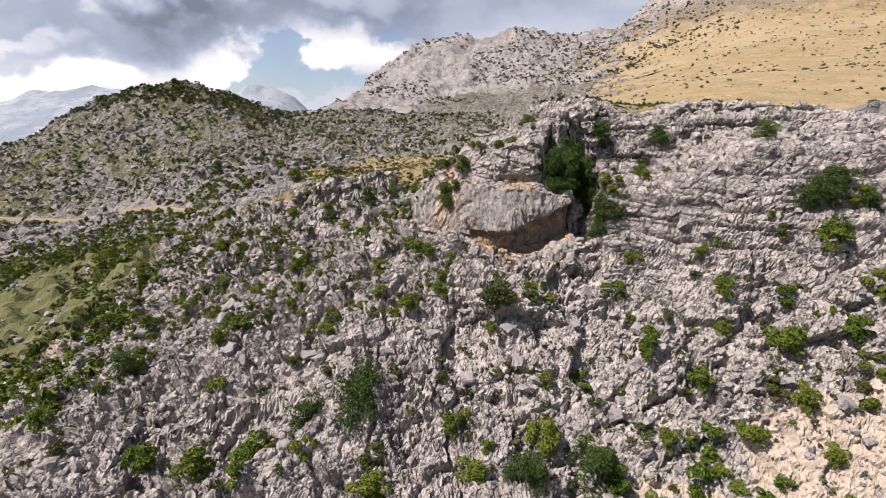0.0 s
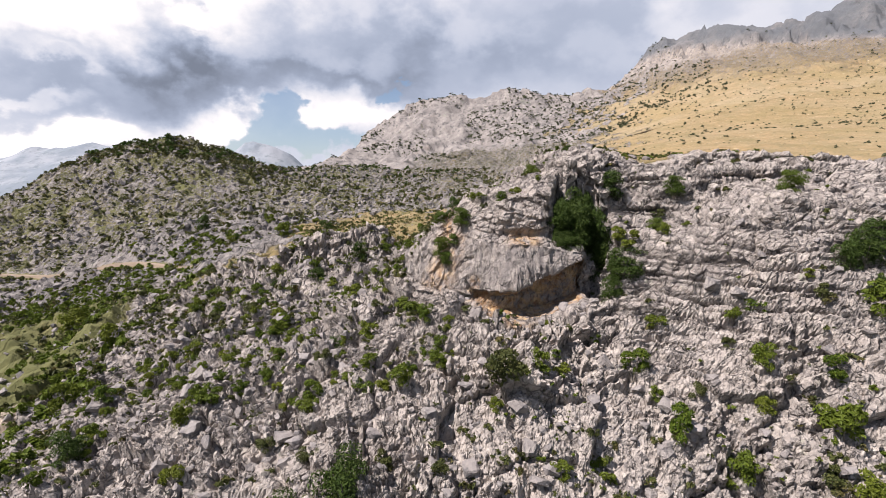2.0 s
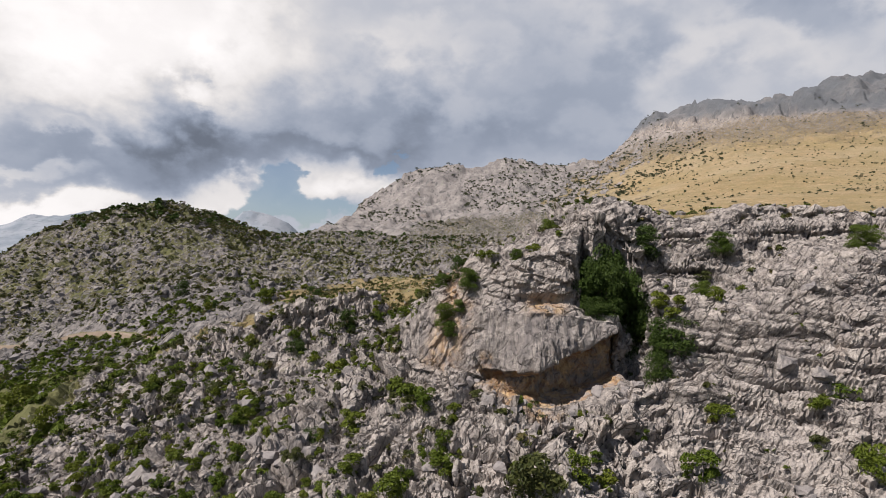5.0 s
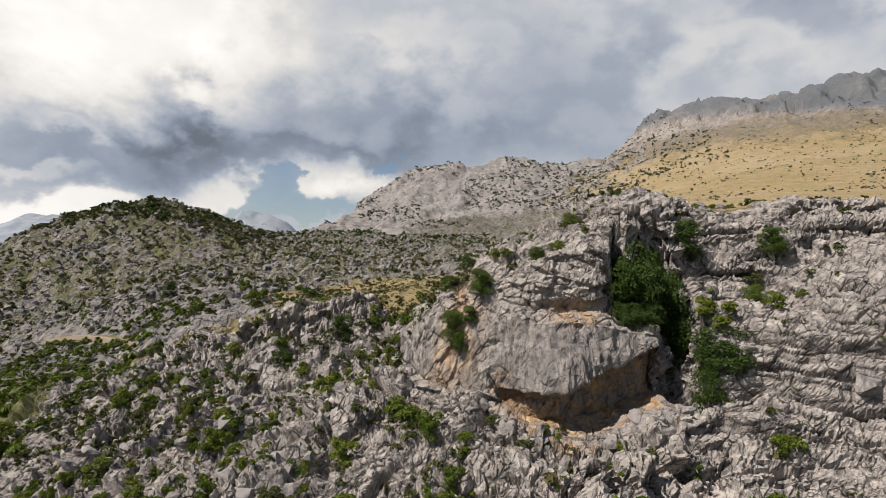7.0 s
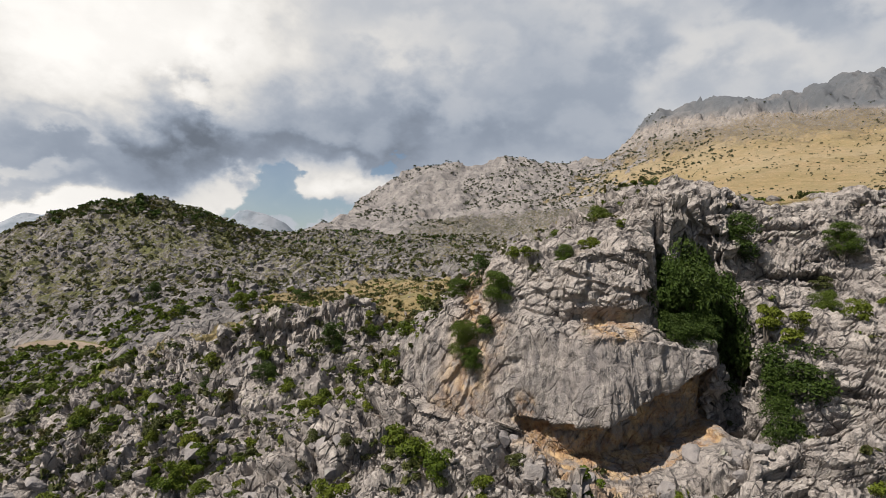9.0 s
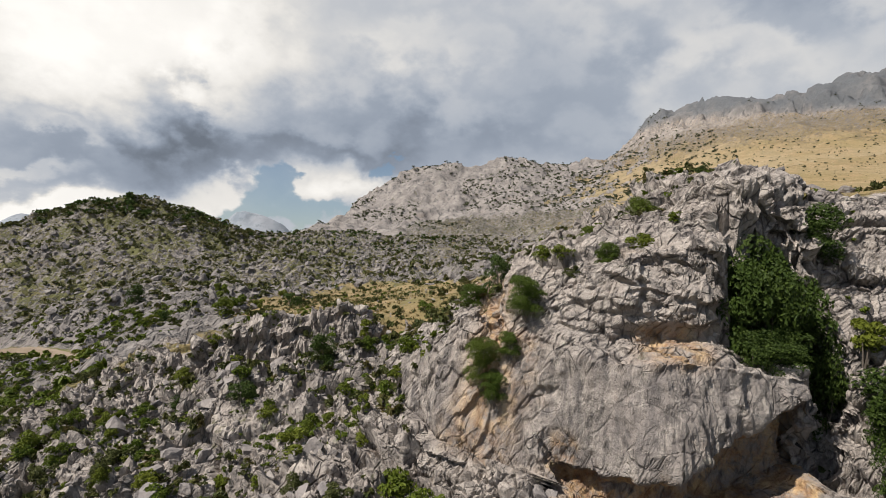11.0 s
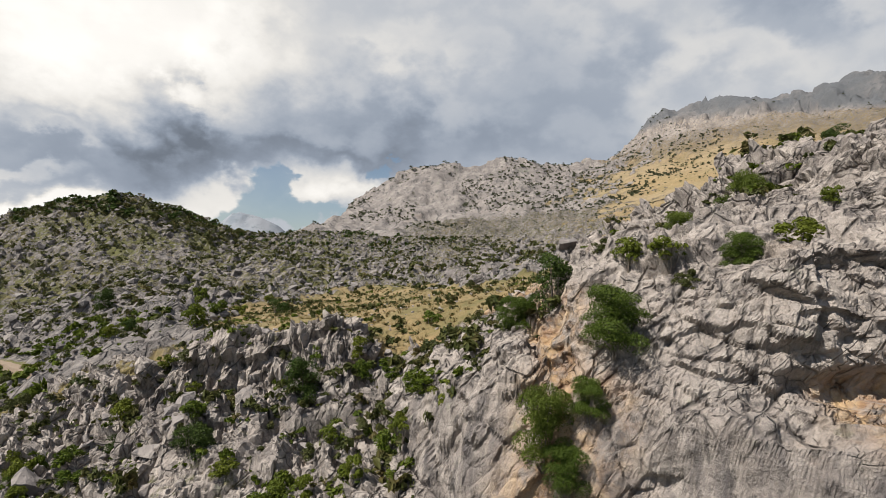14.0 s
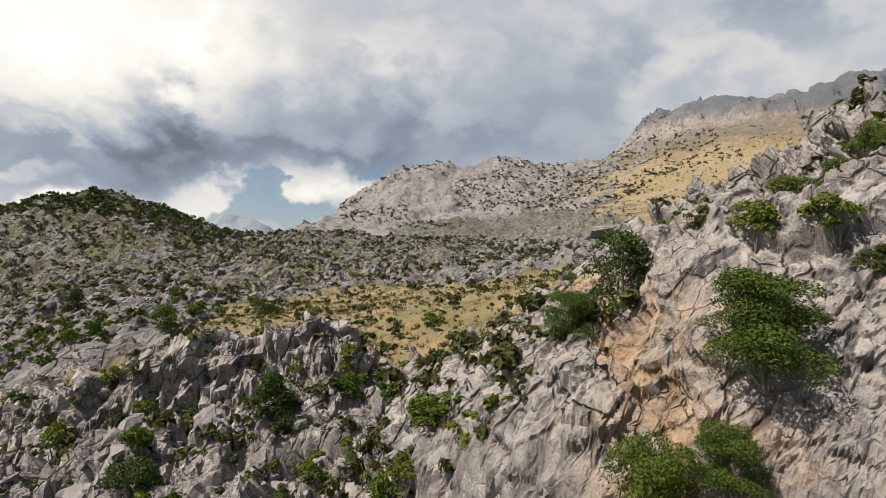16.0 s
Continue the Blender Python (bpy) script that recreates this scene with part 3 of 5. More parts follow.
# ---- sheets of ground ----
class Sheet:
    """A grid of ground: its lines, its points after all relief, and its masks."""

    def __init__(self, xs, ys):
        self.xs, self.ys = np.asarray(xs), np.asarray(ys)
        self.X, self.Y = np.meshgrid(self.xs, self.ys)
        self.masks = {}

    def holds(self, x, y):
        return self.xs[0] < x < self.xs[-1] and self.ys[0] < y < self.ys[-1]

    def index(self, x, y):
        i = min(max(int(np.searchsorted(self.xs, x)), 1), len(self.xs) - 1)
        j = min(max(int(np.searchsorted(self.ys, y)), 1), len(self.ys) - 1)
        return j, i

    def normals(self):
        du, dv = np.gradient(self.P, axis=1), np.gradient(self.P, axis=0)
        n = np.cross(du, dv)
        return n / np.maximum(np.linalg.norm(n, axis=2, keepdims=True), 1e-9)

    def mesh(self, name, keep, material, smooth=True):
        """One mesh object of the quads for which keep is true."""
        ny, nx = self.X.shape
        j, i = np.nonzero(keep)
        quads = np.stack([j * nx + i, j * nx + i + 1, (j + 1) * nx + i + 1, (j + 1) * nx + i], 1)
        used, flat = np.unique(quads, return_inverse=True)
        me = bpy.data.meshes.new(name)
        me.vertices.add(len(used))
        me.vertices.foreach_set("co", self.P.reshape(-1, 3)[used].astype(np.float32).ravel())
        me.loops.add(len(quads) * 4)
        me.loops.foreach_set("vertex_index", flat.astype(np.int32).ravel())
        me.polygons.add(len(quads))
        me.polygons.foreach_set("loop_start", np.arange(0, len(quads) * 4, 4, dtype=np.int32))
        me.polygons.foreach_set("use_smooth", np.full(len(quads), smooth))
        for key, values in self.masks.items():
            a = me.attributes.new(key, "FLOAT", "POINT")
            a.data.foreach_set("value", values.ravel()[used].astype(np.float32))
        me.materials.append(material)
        me.update()
        me.validate()
        return new(name, me)


def lines(*stretches):
    """Grid lines: (from, to, spacing) one after another."""
    out = [stretches[0][0]]
    for a, b, s in stretches:
        n = max(1, round((b - a) / s))
        out += list(a + (b - a) * (np.arange(n) + 1) / n)
    return np.array(out)


def growing(a, b, s, g):
    out, v, way = [a], a, 1 if b > a else -1
    while (b - v) * way > 0:
        v += s * way
        s *= 1 + g
        out.append(v)
    return np.array(out[::way])


def stacked(X, Y, Z):
    return np.stack([X, Y, Z], 2)


def earth_masks(sheet, z):
    """Where soil, dry grass and herbs lie, and the rusty streaks: 0 to 1."""
    X, Y = sheet.X, sheet.Y
    flat = np.stack([X.ravel(), Y.ravel(), z.ravel() * 0.3], 1)
    wob = (fractal(flat / 22, 4, 31) - 0.5).reshape(X.shape)
    small = (fractal(flat / 5, 4, 37) - 0.5).reshape(X.shape)
    wx, wy = X + 26 * wob, Y + 34 * wob
    meadow = 1 - sstep(np.hypot((wx + 10 + 0.12 * (wy - 137)) / 28, (wy - 137) / 42) + 0.5 * small, 0.80, 1.12)
    meadow = np.maximum(meadow, (1 - sstep(np.hypot((wx + 37) / 8, (wy - 107) / 4), 0.7, 1.2)) * 0.6)
    meadow *= sstep(Y, 97.0, 98.5)
    aside = X / np.maximum(Y - 29, 30) + 0.35 * small + 0.25 * wob
    gold = sstep(aside, 0.24, 0.36) * sstep(wy, 86, 100) + sstep(X, 20, 28) * sstep(Y + 12 * wob + 6 * small, 78, 82) * (1 - sstep(Y, 110, 150))
    gold = np.clip(gold, 0, 1) * (1 - sstep(z - 0.10 * X, 112, 160) * 0.75)
    gold = gold * (1 - 0.38 * sstep(z + 30 * small, 76, 140))
    strip = 0.47 * sstep(wx, -70, 0) * sstep(wy, 178, 210) * (1 - sstep(wy, 470, 560))
    strip *= np.where(Y > 400, 1 - 0.8 * sstep(z, 55, 72), 1.0)
    rest = 0.30 + 0.35 * small + 0.1 * wob
    rest += (0.12 + 0.07 * sstep(-X, -5, 40)) * sstep(Y, 150, 190) * (Y < 340)
    valley = sstep(-X, 46, 60) * (1 - sstep(Y, 120, 160)) * (1 - sstep(Y - 46 + 0.3 * (X + 46), 60, 90))
    bare = 0.24 * sstep(X, 15, 22) * sstep(Y, 50, 58) * (1 - sstep(Y, 80, 92))
    soil = np.maximum.reduce([meadow, gold * 0.8, strip, rest - bare, 0.72 * valley])
    near_track = 1 - sstep(track_gap(X, Y), 0.9, 1.8)
    soil = np.maximum(soil, near_track)
    green = np.clip(0.75 - 0.45 * meadow - 0.75 * gold + 1.3 * small + 0.5 * valley, 0, 1)
    green = np.where(gold > 0.5, green * 0.4, green)
    green = green + 0.08 * sstep(-X, -5, 40) * sstep(Y, 150, 190) * (1 - meadow)
    return soil, np.clip(green, 0, 1), np.maximum(meadow, gold)


# near hillside with the crag
A = Sheet(lines((-60, -40, 0.25), (-40, -12, 0.16), (-12, -6, 0.12), (-6, 13.2, 0.07), (13.2, 22, 0.10), (22, 44, 0.15), (44, 60, 0.25)),
          lines((22, 42, 0.35), (42, 56, 0.15), (56, 62, 0.12), (62, 72.5, 0.033), (72.5, 80, 0.065), (80, 98, 0.16), (98, 112, 0.3)))


def shape_near():
    X, Y = A.X, A.Y
    z = land(A.xs, A.ys)
    flat = np.stack([X.ravel(), Y.ravel(), np.zeros(X.size)], 1)
    soil, green, grass = earth_masks(A, z)
    rough = 1 - 0.85 * grass
    z = z + ((fractal(flat / 9, 3, 3) - 0.5) * 2.4 + (fractal(flat / 3.2, 3, 7) - 0.5) * 1.5).reshape(X.shape) * rough
    # the cleft beside the crag, the stepped brink above the slabs, and a small rock wall low on the slope
    cleft = np.exp(-((X - 17.5 - 0.02 * (Y - 66)) / 1.5) ** 2) * sstep(Y, 63.0, 66.5) * (1 - sstep(Y, 72.6, 74.0))
    nook = sstep(X, 15.5, 16.8) * (1 - sstep(X, 20.0, 20.9)) * sstep(Y, 68.0, 69.6) * (1 - sstep(Y, 72.9, 73.9))
    cleft = np.maximum(cleft, nook)
    z = z + 2.2 * np.exp(-((X - 18.5) / 3.5) ** 2 - ((Y - 76) / 2.6) ** 2) - 6.0 * cleft
    brink = 73.4 + 5.0 * (fractal(np.stack([X.ravel() / 5, X.ravel() * 0, X.ravel() * 0], 1), 3, 15) - 0.5).reshape(X.shape) + 0.12 * np.clip(X - 30, 0, 20)
    along = sstep(X, 18, 21) * (1 - sstep(X, 46, 54))
    z = z + along * (1.5 * sstep(Y, brink, brink + 0.5) + 1.3 * sstep(Y, brink + 1.9, brink + 2.4)) * (1 - sstep(Y, brink + 4, brink + 12))
    z = z - 1.6 * along * sstep(Y, 66, brink) * (1 - sstep(Y, brink + 4, brink + 12))
    wall = sstep(X, -32, -29) * (1 - sstep(X, -16, -13))
    z = z - 2.2 * wall * (1 - sstep(Y, 50.6, 51.4)) * sstep(Y, 43, 50)
    z = z + 2.6 * np.exp(-((X - 15) / 7) ** 2 - ((Y - 80) / 6) ** 2)
    # the rusty gully on the crag's flank
    gully = np.exp(-((X - 0.9 - 0.10 * (Y - 73)) / 0.9) ** 2) * sstep(Y, 70.5, 72) * (1 - sstep(Y, 75, 78))
    z, shift, crag, rust = crag_land(X, Y, z)
    z = z - 1.7 * gully
    A.crag = crag
    A.P = stacked(X, Y + shift, z)
    nrm = A.normals()
    pts = A.P.reshape(-1, 3)
    warp = np.stack([fractal(pts / 2.6 + k * 31, 3, 50 + k) for k in range(3)], 1) - 0.5
    q = pts + warp * 0.4
    strata = (sstep(X, 16.5, 20) * sstep(Y, 55, 60) * (1 - sstep(Y, 78, 86))).ravel()
    karren = ((1 - sstep(X, 8, 16)) * (1 - sstep(Y, 58, 70))).ravel() * sstep(fractal(pts / 11, 2, 71), 0.38, 0.62)
    scarp = (sstep(Y, 92.5, 94) * (1 - sstep(Y, 96.5, 98)) * sstep(X, -29, -25) * (1 - sstep(X, -10, -6))).ravel()
    karren = karren * 0.8 + 1.5 * scarp
    face = (crag * sstep(-np.abs(Y - crag_front(X) + 1.5), -1.8, -1.3)).ravel()
    bulk = np.maximum(face, 0.85 * (crag * (1 - sstep(Y - crag_front(X), 8, 13))).ravel())
    d = np.zeros(len(pts), np.float32)
    wild = 0.28 + 0.75 * sstep(fractal(pts / 6.5, 3, 75), 0.38, 0.62)
    lip = (np.exp(-((X - 10) / 7) ** 4) * np.exp(-((Y - crag_front(X) + 4.6) / 1.6) ** 4)).ravel()
    wild = wild + 0.6 * lip
    # blocky ground: large broken blocks, smaller ones, and rubble
    open_ground = (1 - 0.9 * strata) * (1 - 0.9 * bulk).clip(0) * wild
    f1, gap, rank, tilt = blocks((pts + warp * 1.3) / np.array([6.5, 6.0, 5.0]) + 3, 2)
    d += (1 - 0.95 * strata) * (1 - bulk).clip(0) * ((rank - 0.5) * 1.1 + tilt * 1.2 - 0.9 * (1 - sstep(gap, 0.0, 0.10)))
    f1, gap, rank, tilt = blocks(q / np.array([2.3, 2.6, 2.0]), 3)
    d += open_ground * ((rank - 0.5) * 0.9 + tilt * 1.15 - 0.5 * (1 - sstep(gap, 0.0, 0.09)))
    f1, gap, rank, tilt = blocks((pts + warp * 0.3) / np.array([0.95, 1.05, 0.85]) + 11, 5)
    d += (1 - 0.72 * strata) * (1 - 0.35 * bulk - 0.6 * face).clip(0) * wild * ((rank - 0.5) * (0.5 - 0.42 * bulk) + tilt * (0.65 - 0.55 * bulk) - (0.42 - 0.36 * bulk) * (1 - sstep(gap, 0.0, 0.12 - 0.04 * bulk)))
    f1, gap, rank, tilt = blocks(pts / 0.42 + 23, 7)
    d += (1 - 0.80 * bulk - 0.18 * face).clip(0) * (1 - 0.55 * strata) * ((rank - 0.5) * 0.16 + tilt * (0.18 - 0.12 * bulk) - 0.11 * (1 - sstep(gap, 0, 0.14)))
    # fluted blades running down the slope
    fall = pts[:, 1] * 0.7 + pts[:, 2] * 0.7
    lean = pts[:, 0] + 0.25 * fall + warp[:, 0] * 0.8
    blade = ridged(np.stack([lean * 1.05, fall * 0.19, pts[:, 2] * 0.05], 1), 3, 81, 0.65)
    d += karren * (blade - 0.6) * 1.1
    # bedded slabs: ledges that jut and are undercut, broken by cross joints
    for thick, amount, key in ((1.65, 0.95, 9), (0.62, 0.30, 10)):
        bed = (pts[:, 2] - 0.20 * pts[:, 1] - 0.02 * pts[:, 0] + warp[:, 2] * (0.9 if key == 9 else 0.5)) / thick
        layer = np.floor(bed)
        part = bed - layer
        li = layer.astype(np.int64)
        piece = np.floor((q[:, 0] + 3.1 * layer) / (5.5 if key == 9 else 2.4)).astype(np.int64)
        jut = hash01(li, piece, li * 0, key)
        d += strata * amount * ((jut - 0.5) * 0.75 + 0.75 * (sstep(part, 0.0, 0.35) - 0.6) + 0.25 * part - 0.55 * (1 - sstep(part, 0.0, 0.10)))
        f1, gap, rank, tilt = blocks(np.stack([q[:, 0] / (3.4 * thick), q[:, 1] / (2.6 * thick), bed], 1), 13 + key)
        d += strata * amount * ((rank - 0.5) * 0.35 + tilt * 0.3 - 0.35 * (1 - sstep(gap, 0, 0.05)))
    # the crag's face: long shallow flutes, upright plates and a few deep joints
    flute = ridged(np.stack([pts[:, 0] * 0.7 + pts[:, 2] * 0.15, pts[:, 1] * 0.2, pts[:, 2] * 0.12], 1), 4, 91, 0.5)
    f1, gap, rank, tilt = blocks((pts + warp * 0.3) / np.array([1.7, 2.2, 3.0]) + 5, 17)
    low = sstep(-pts[:, 2] + 0.25 * pts[:, 0], -19.5, -16.5)
    d += face * ((flute - 0.6) * 0.30 + (0.4 + 0.6 * low) * ((rank - 0.5) * 0.36 + tilt * 0.26) - 0.22 * (1 - sstep(gap, 0, 0.05)) * sstep(wild, 0.5, 1.0))
    f1, gap, rank, tilt = blocks((pts + warp * 0.15) / np.array([0.55, 0.8, 0.95]) + 35, 27)
    d += face * (0.2 + 0.6 * low) * ((rank - 0.5) * 0.10 + tilt * 0.12)
    # joints: steep leaning ones on the flank, flat-lying ones in the upper block
    flank = (1 - sstep(X, 2.5, 5.0)).ravel() * (bulk - 0.5 * face).clip(0)
    cap = sstep(X, 2.5, 5.0).ravel() * (bulk - 0.9 * face).clip(0)
    for weight, across, along_bed, key in ((flank, (-0.80, 0.20, 0.56), (0.56, 0.0, 0.83), 41), (cap, (0.20, -0.12, 0.97), (0.97, 0.0, -0.2), 43)):
        u, v = (pts + 0.22 * warp) @ np.array(along_bed), (pts + 0.22 * warp) @ np.array(across)
        for long, thick, amount, shift_by in ((3.4, 1.3, 0.85, 3), (1.5, 0.65, 0.36, 51)):
            f1, gap, rank, tilt = blocks(np.stack([u / long, pts[:, 1] / (0.6 * long), v / thick], 1) + shift_by, key + shift_by)
            d += weight * amount * ((rank - 0.5) * 0.62 + tilt * 0.75 - 0.18 * (1 - sstep(gap, 0, 0.06)))
    # a hollowed rusty ledge above the brow
    ledge = np.exp(-((X - 9.2) / 3.0) ** 4).ravel() * np.exp(-((pts[:, 2] - 24.5 + warp[:, 0] * 1.6) / 0.45) ** 4) * bulk
    d -= 0.9 * ledge
    d += (fractal(pts / 0.35, 2, 61) - 0.5) * 0.08
    quiet = 1 - 0.88 * grass.ravel()
    scree = np.maximum(np.exp(-((X - 37) / 9) ** 4 - ((Y - 44.5) / 4.5) ** 4), np.exp(-((X - 21) / 4.5) ** 4 - ((Y - 41.5) / 3) ** 4)).ravel()
    quiet *= 1 - 0.6 * scree
    quiet *= 0.25 + 0.75 * sstep(track_gap(X, Y), 1.5, 4).ravel()
    A.P = A.P + nrm * (d * quiet).reshape(X.shape)[..., None]
    # rusty rock: the cave and its sill, the band above the brow, a gully on the flank
    z = A.P[..., 2]
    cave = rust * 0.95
    sill = 0.9 * np.exp(-((X - 6.5) / 3.4) ** 4) * np.exp(-((Y - crag_front(X) + 3.4) / 0.6) ** 4)
    band = 0.9 * np.exp(-((X - 9.4) / 1.9) ** 4) * np.exp(-((z - 24.0) / 0.85) ** 4)
    band = np.maximum(band, np.exp(-((X - 3.9) / 0.5) ** 4) * np.exp(-((z - 18.7) / 0.9) ** 4))
    gully = 0.9 * np.exp(-((X - 0.8 - 0.18 * (z - 23)) / 0.75) ** 2) * sstep(z, 17, 20) * (1 - sstep(z, 26.5, 28))
    gully = np.maximum(gully, 0.6 * np.exp(-((X - 0.6 - 0.3 * (z - 21)) / 1.7) ** 4) * sstep(z, 15.5, 18) * (1 - sstep(z, 23.5, 25)) * crag)
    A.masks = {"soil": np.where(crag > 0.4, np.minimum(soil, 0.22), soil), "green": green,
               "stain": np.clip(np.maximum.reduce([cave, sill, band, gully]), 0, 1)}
    scree = np.maximum.reduce([np.exp(-((X - cx) / rx) ** 4 - ((Y - cy) / ry) ** 4) for cx, cy, rx, ry in ((37, 44.5, 9, 4.5), (21, 41.5, 4.5, 3), (-58, 76, 3, 5))])
    A.masks["pale"] = scree
    # paler limestone on the open slabs and on the crag's top
    pale_slope = np.maximum.reduce([np.exp(-((X - 9) / 17) ** 4) * sstep(Y, 44, 48) * (1 - sstep(Y, 60, 65)) * 0.55, 0.30 * strata.reshape(X.shape), np.full(X.shape, 0.30)])
    A.masks["face"] = (face * (1 - 0.7 * low)).clip(0, 1).reshape(X.shape)
    A.masks["paleness"] = np.where(bulk.reshape(X.shape) > 0.3, 0.35 * (bulk - 0.75 * face).clip(0, 1).reshape(X.shape), pale_slope)


shape_near()

# high valley, knoll and golden hillside
B = Sheet(lines((-330, -60, 1.1), (-60, 60, 0.7), (60, 330, 1.3)), lines((70, 112, 1.0), (112, 180, 0.7), (180, 352, 1.1)))


def shape_mid():
    X, Y = B.X, B.Y
    z = land(B.xs, B.ys)
    soil, green, grass = earth_masks(B, z)
    flat = np.stack([X.ravel(), Y.ravel(), np.zeros(X.size)], 1)
    rough = (1 - 0.88 * grass) * sstep(track_gap(X, Y), 1.3, 4)
    bumps = (fractal(flat / 18, 4, 103) - 0.5) * 5.0 + (ridged(flat / 7, 3, 107) - 0.6) * 2.6
    f1, gap, rank, tilt = blocks(flat / 4.2, 111)
    bumps += (rank - 0.5) * 1.5 + tilt * 1.3
    f1, gap, rank, tilt = blocks(flat / 2.1 + 3, 113)
    bumps += (rank - 0.5) * 0.9 + tilt * 0.9
    head = np.exp(-((X + 140) / 40) ** 2 - ((Y - 285) / 24) ** 2)
    z = z + bumps.reshape(X.shape) * rough * (1 + 0.2 * head) + (fractal(flat / 14, 3, 119) - 0.5).reshape(X.shape) * 0.8
    ribs = ridged(flat / np.array([9.0, 26.0, 1.0]), 3, 127).reshape(X.shape)
    z = z + head * (ribs - 0.6) * 2.5
    sunk = (np.abs(X) < 59.2) & (Y < 111.2)
    z = np.where(sunk, z - 1.5, z)
    B.P = stacked(X, Y, z)
    B.masks = {"soil": soil, "green": green, "stain": np.zeros(X.shape)}


shape_mid()

# the mountain
C = Sheet(lines((-230, 460, 2.0)), lines((345, 660, 2.0)))


def shape_mountain():
    X, Y = C.X, C.Y
    z = land(C.xs, C.ys)
    soil, green, grass = earth_masks(C, z)
    flat = np.stack([X.ravel(), Y.ravel(), np.zeros(X.size)], 1)
    solid = np.stack([X.ravel(), Y.ravel(), z.ravel()], 1)
    grow = sstep(Y, 345, 400)
    rock = (1 - 0.8 * grass * (1 - sstep(z, 110, 150))) * grow
    bumps = (ridged(flat / 46, 4, 203) - 0.58) * 16 + (ridged(flat / 14, 3, 207) - 0.6) * 5
    f1, gap, rank, tilt = blocks(solid / 11, 211)
    bumps += (rank - 0.5) * 4 + tilt * 3
    z = z + bumps.reshape(X.shape) * rock * (1 - 0.55 * sstep(X, 150, 220) * (1 - sstep(z, 130, 150)))
    # the upper crags stand as a low cliff under the crest
    band = sstep(X, 205, 240) * sstep(z + 0.5 * bumps.reshape(X.shape), 155, 161) * 7
    C.P = stacked(X, Y, z + band)
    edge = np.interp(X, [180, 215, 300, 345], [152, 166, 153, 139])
    # cliff zone: bare of soil, and darkened by the painted cloud shade
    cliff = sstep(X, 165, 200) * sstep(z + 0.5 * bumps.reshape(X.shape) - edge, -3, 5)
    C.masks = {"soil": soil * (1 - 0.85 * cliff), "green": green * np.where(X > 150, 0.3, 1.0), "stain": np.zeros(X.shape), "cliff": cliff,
               "pale": 0.46 * sstep(X, 100, 200) * sstep(z, 60, 165) * (1 - cliff)}


shape_mountain()

# everything further out, and behind the camera
gx = np.concatenate([growing(-330, -3600, 12, 0.06)[:-1], lines((-330, 460, 14)), growing(460, 3600, 12, 0.06)[1:]])
gy = np.concatenate([growing(22, -2500, 2.5, 0.08)[:-1], lines((22, 660, 7)), growing(660, 4200, 12, 0.06)[1:]])
D = Sheet(gx, gy)


def shape_rest():
    X, Y = D.X, D.Y
    z = land(D.xs, D.ys)
    flat = np.stack([X.ravel(), Y.ravel(), np.zeros(X.size)], 1)
    out = sstep(np.hypot(X, np.maximum(Y - 300, 0)), 250, 900)
    z = z * (1 - 0.6 * sstep(np.hypot(X, Y), 700, 2500)) + (fractal(flat / 130, 4, 303) - 0.5).reshape(X.shape) * 30 * out
    inner = ((X > -331) & (X < 331) & (Y > 70) & (Y < 352)) | ((X > -231) & (X < 461) & (Y > 345) & (Y < 661)) | ((np.abs(X) < 60.5) & (Y > 22) & (Y < 112))
    z = np.where(inner, z - 4, z)
    soil, green, grass = earth_masks(D, z)
    D.P = stacked(X, Y, z)
    D.masks = {"soil": np.where((out > 0.5) | (Y < 30), 0.5, soil), "green": green, "stain": np.zeros(X.shape)}


shape_rest()


def middle(values):
    return (values[:-1, :-1] + values[1:, :-1] + values[:-1, 1:] + values[1:, 1:]) / 4


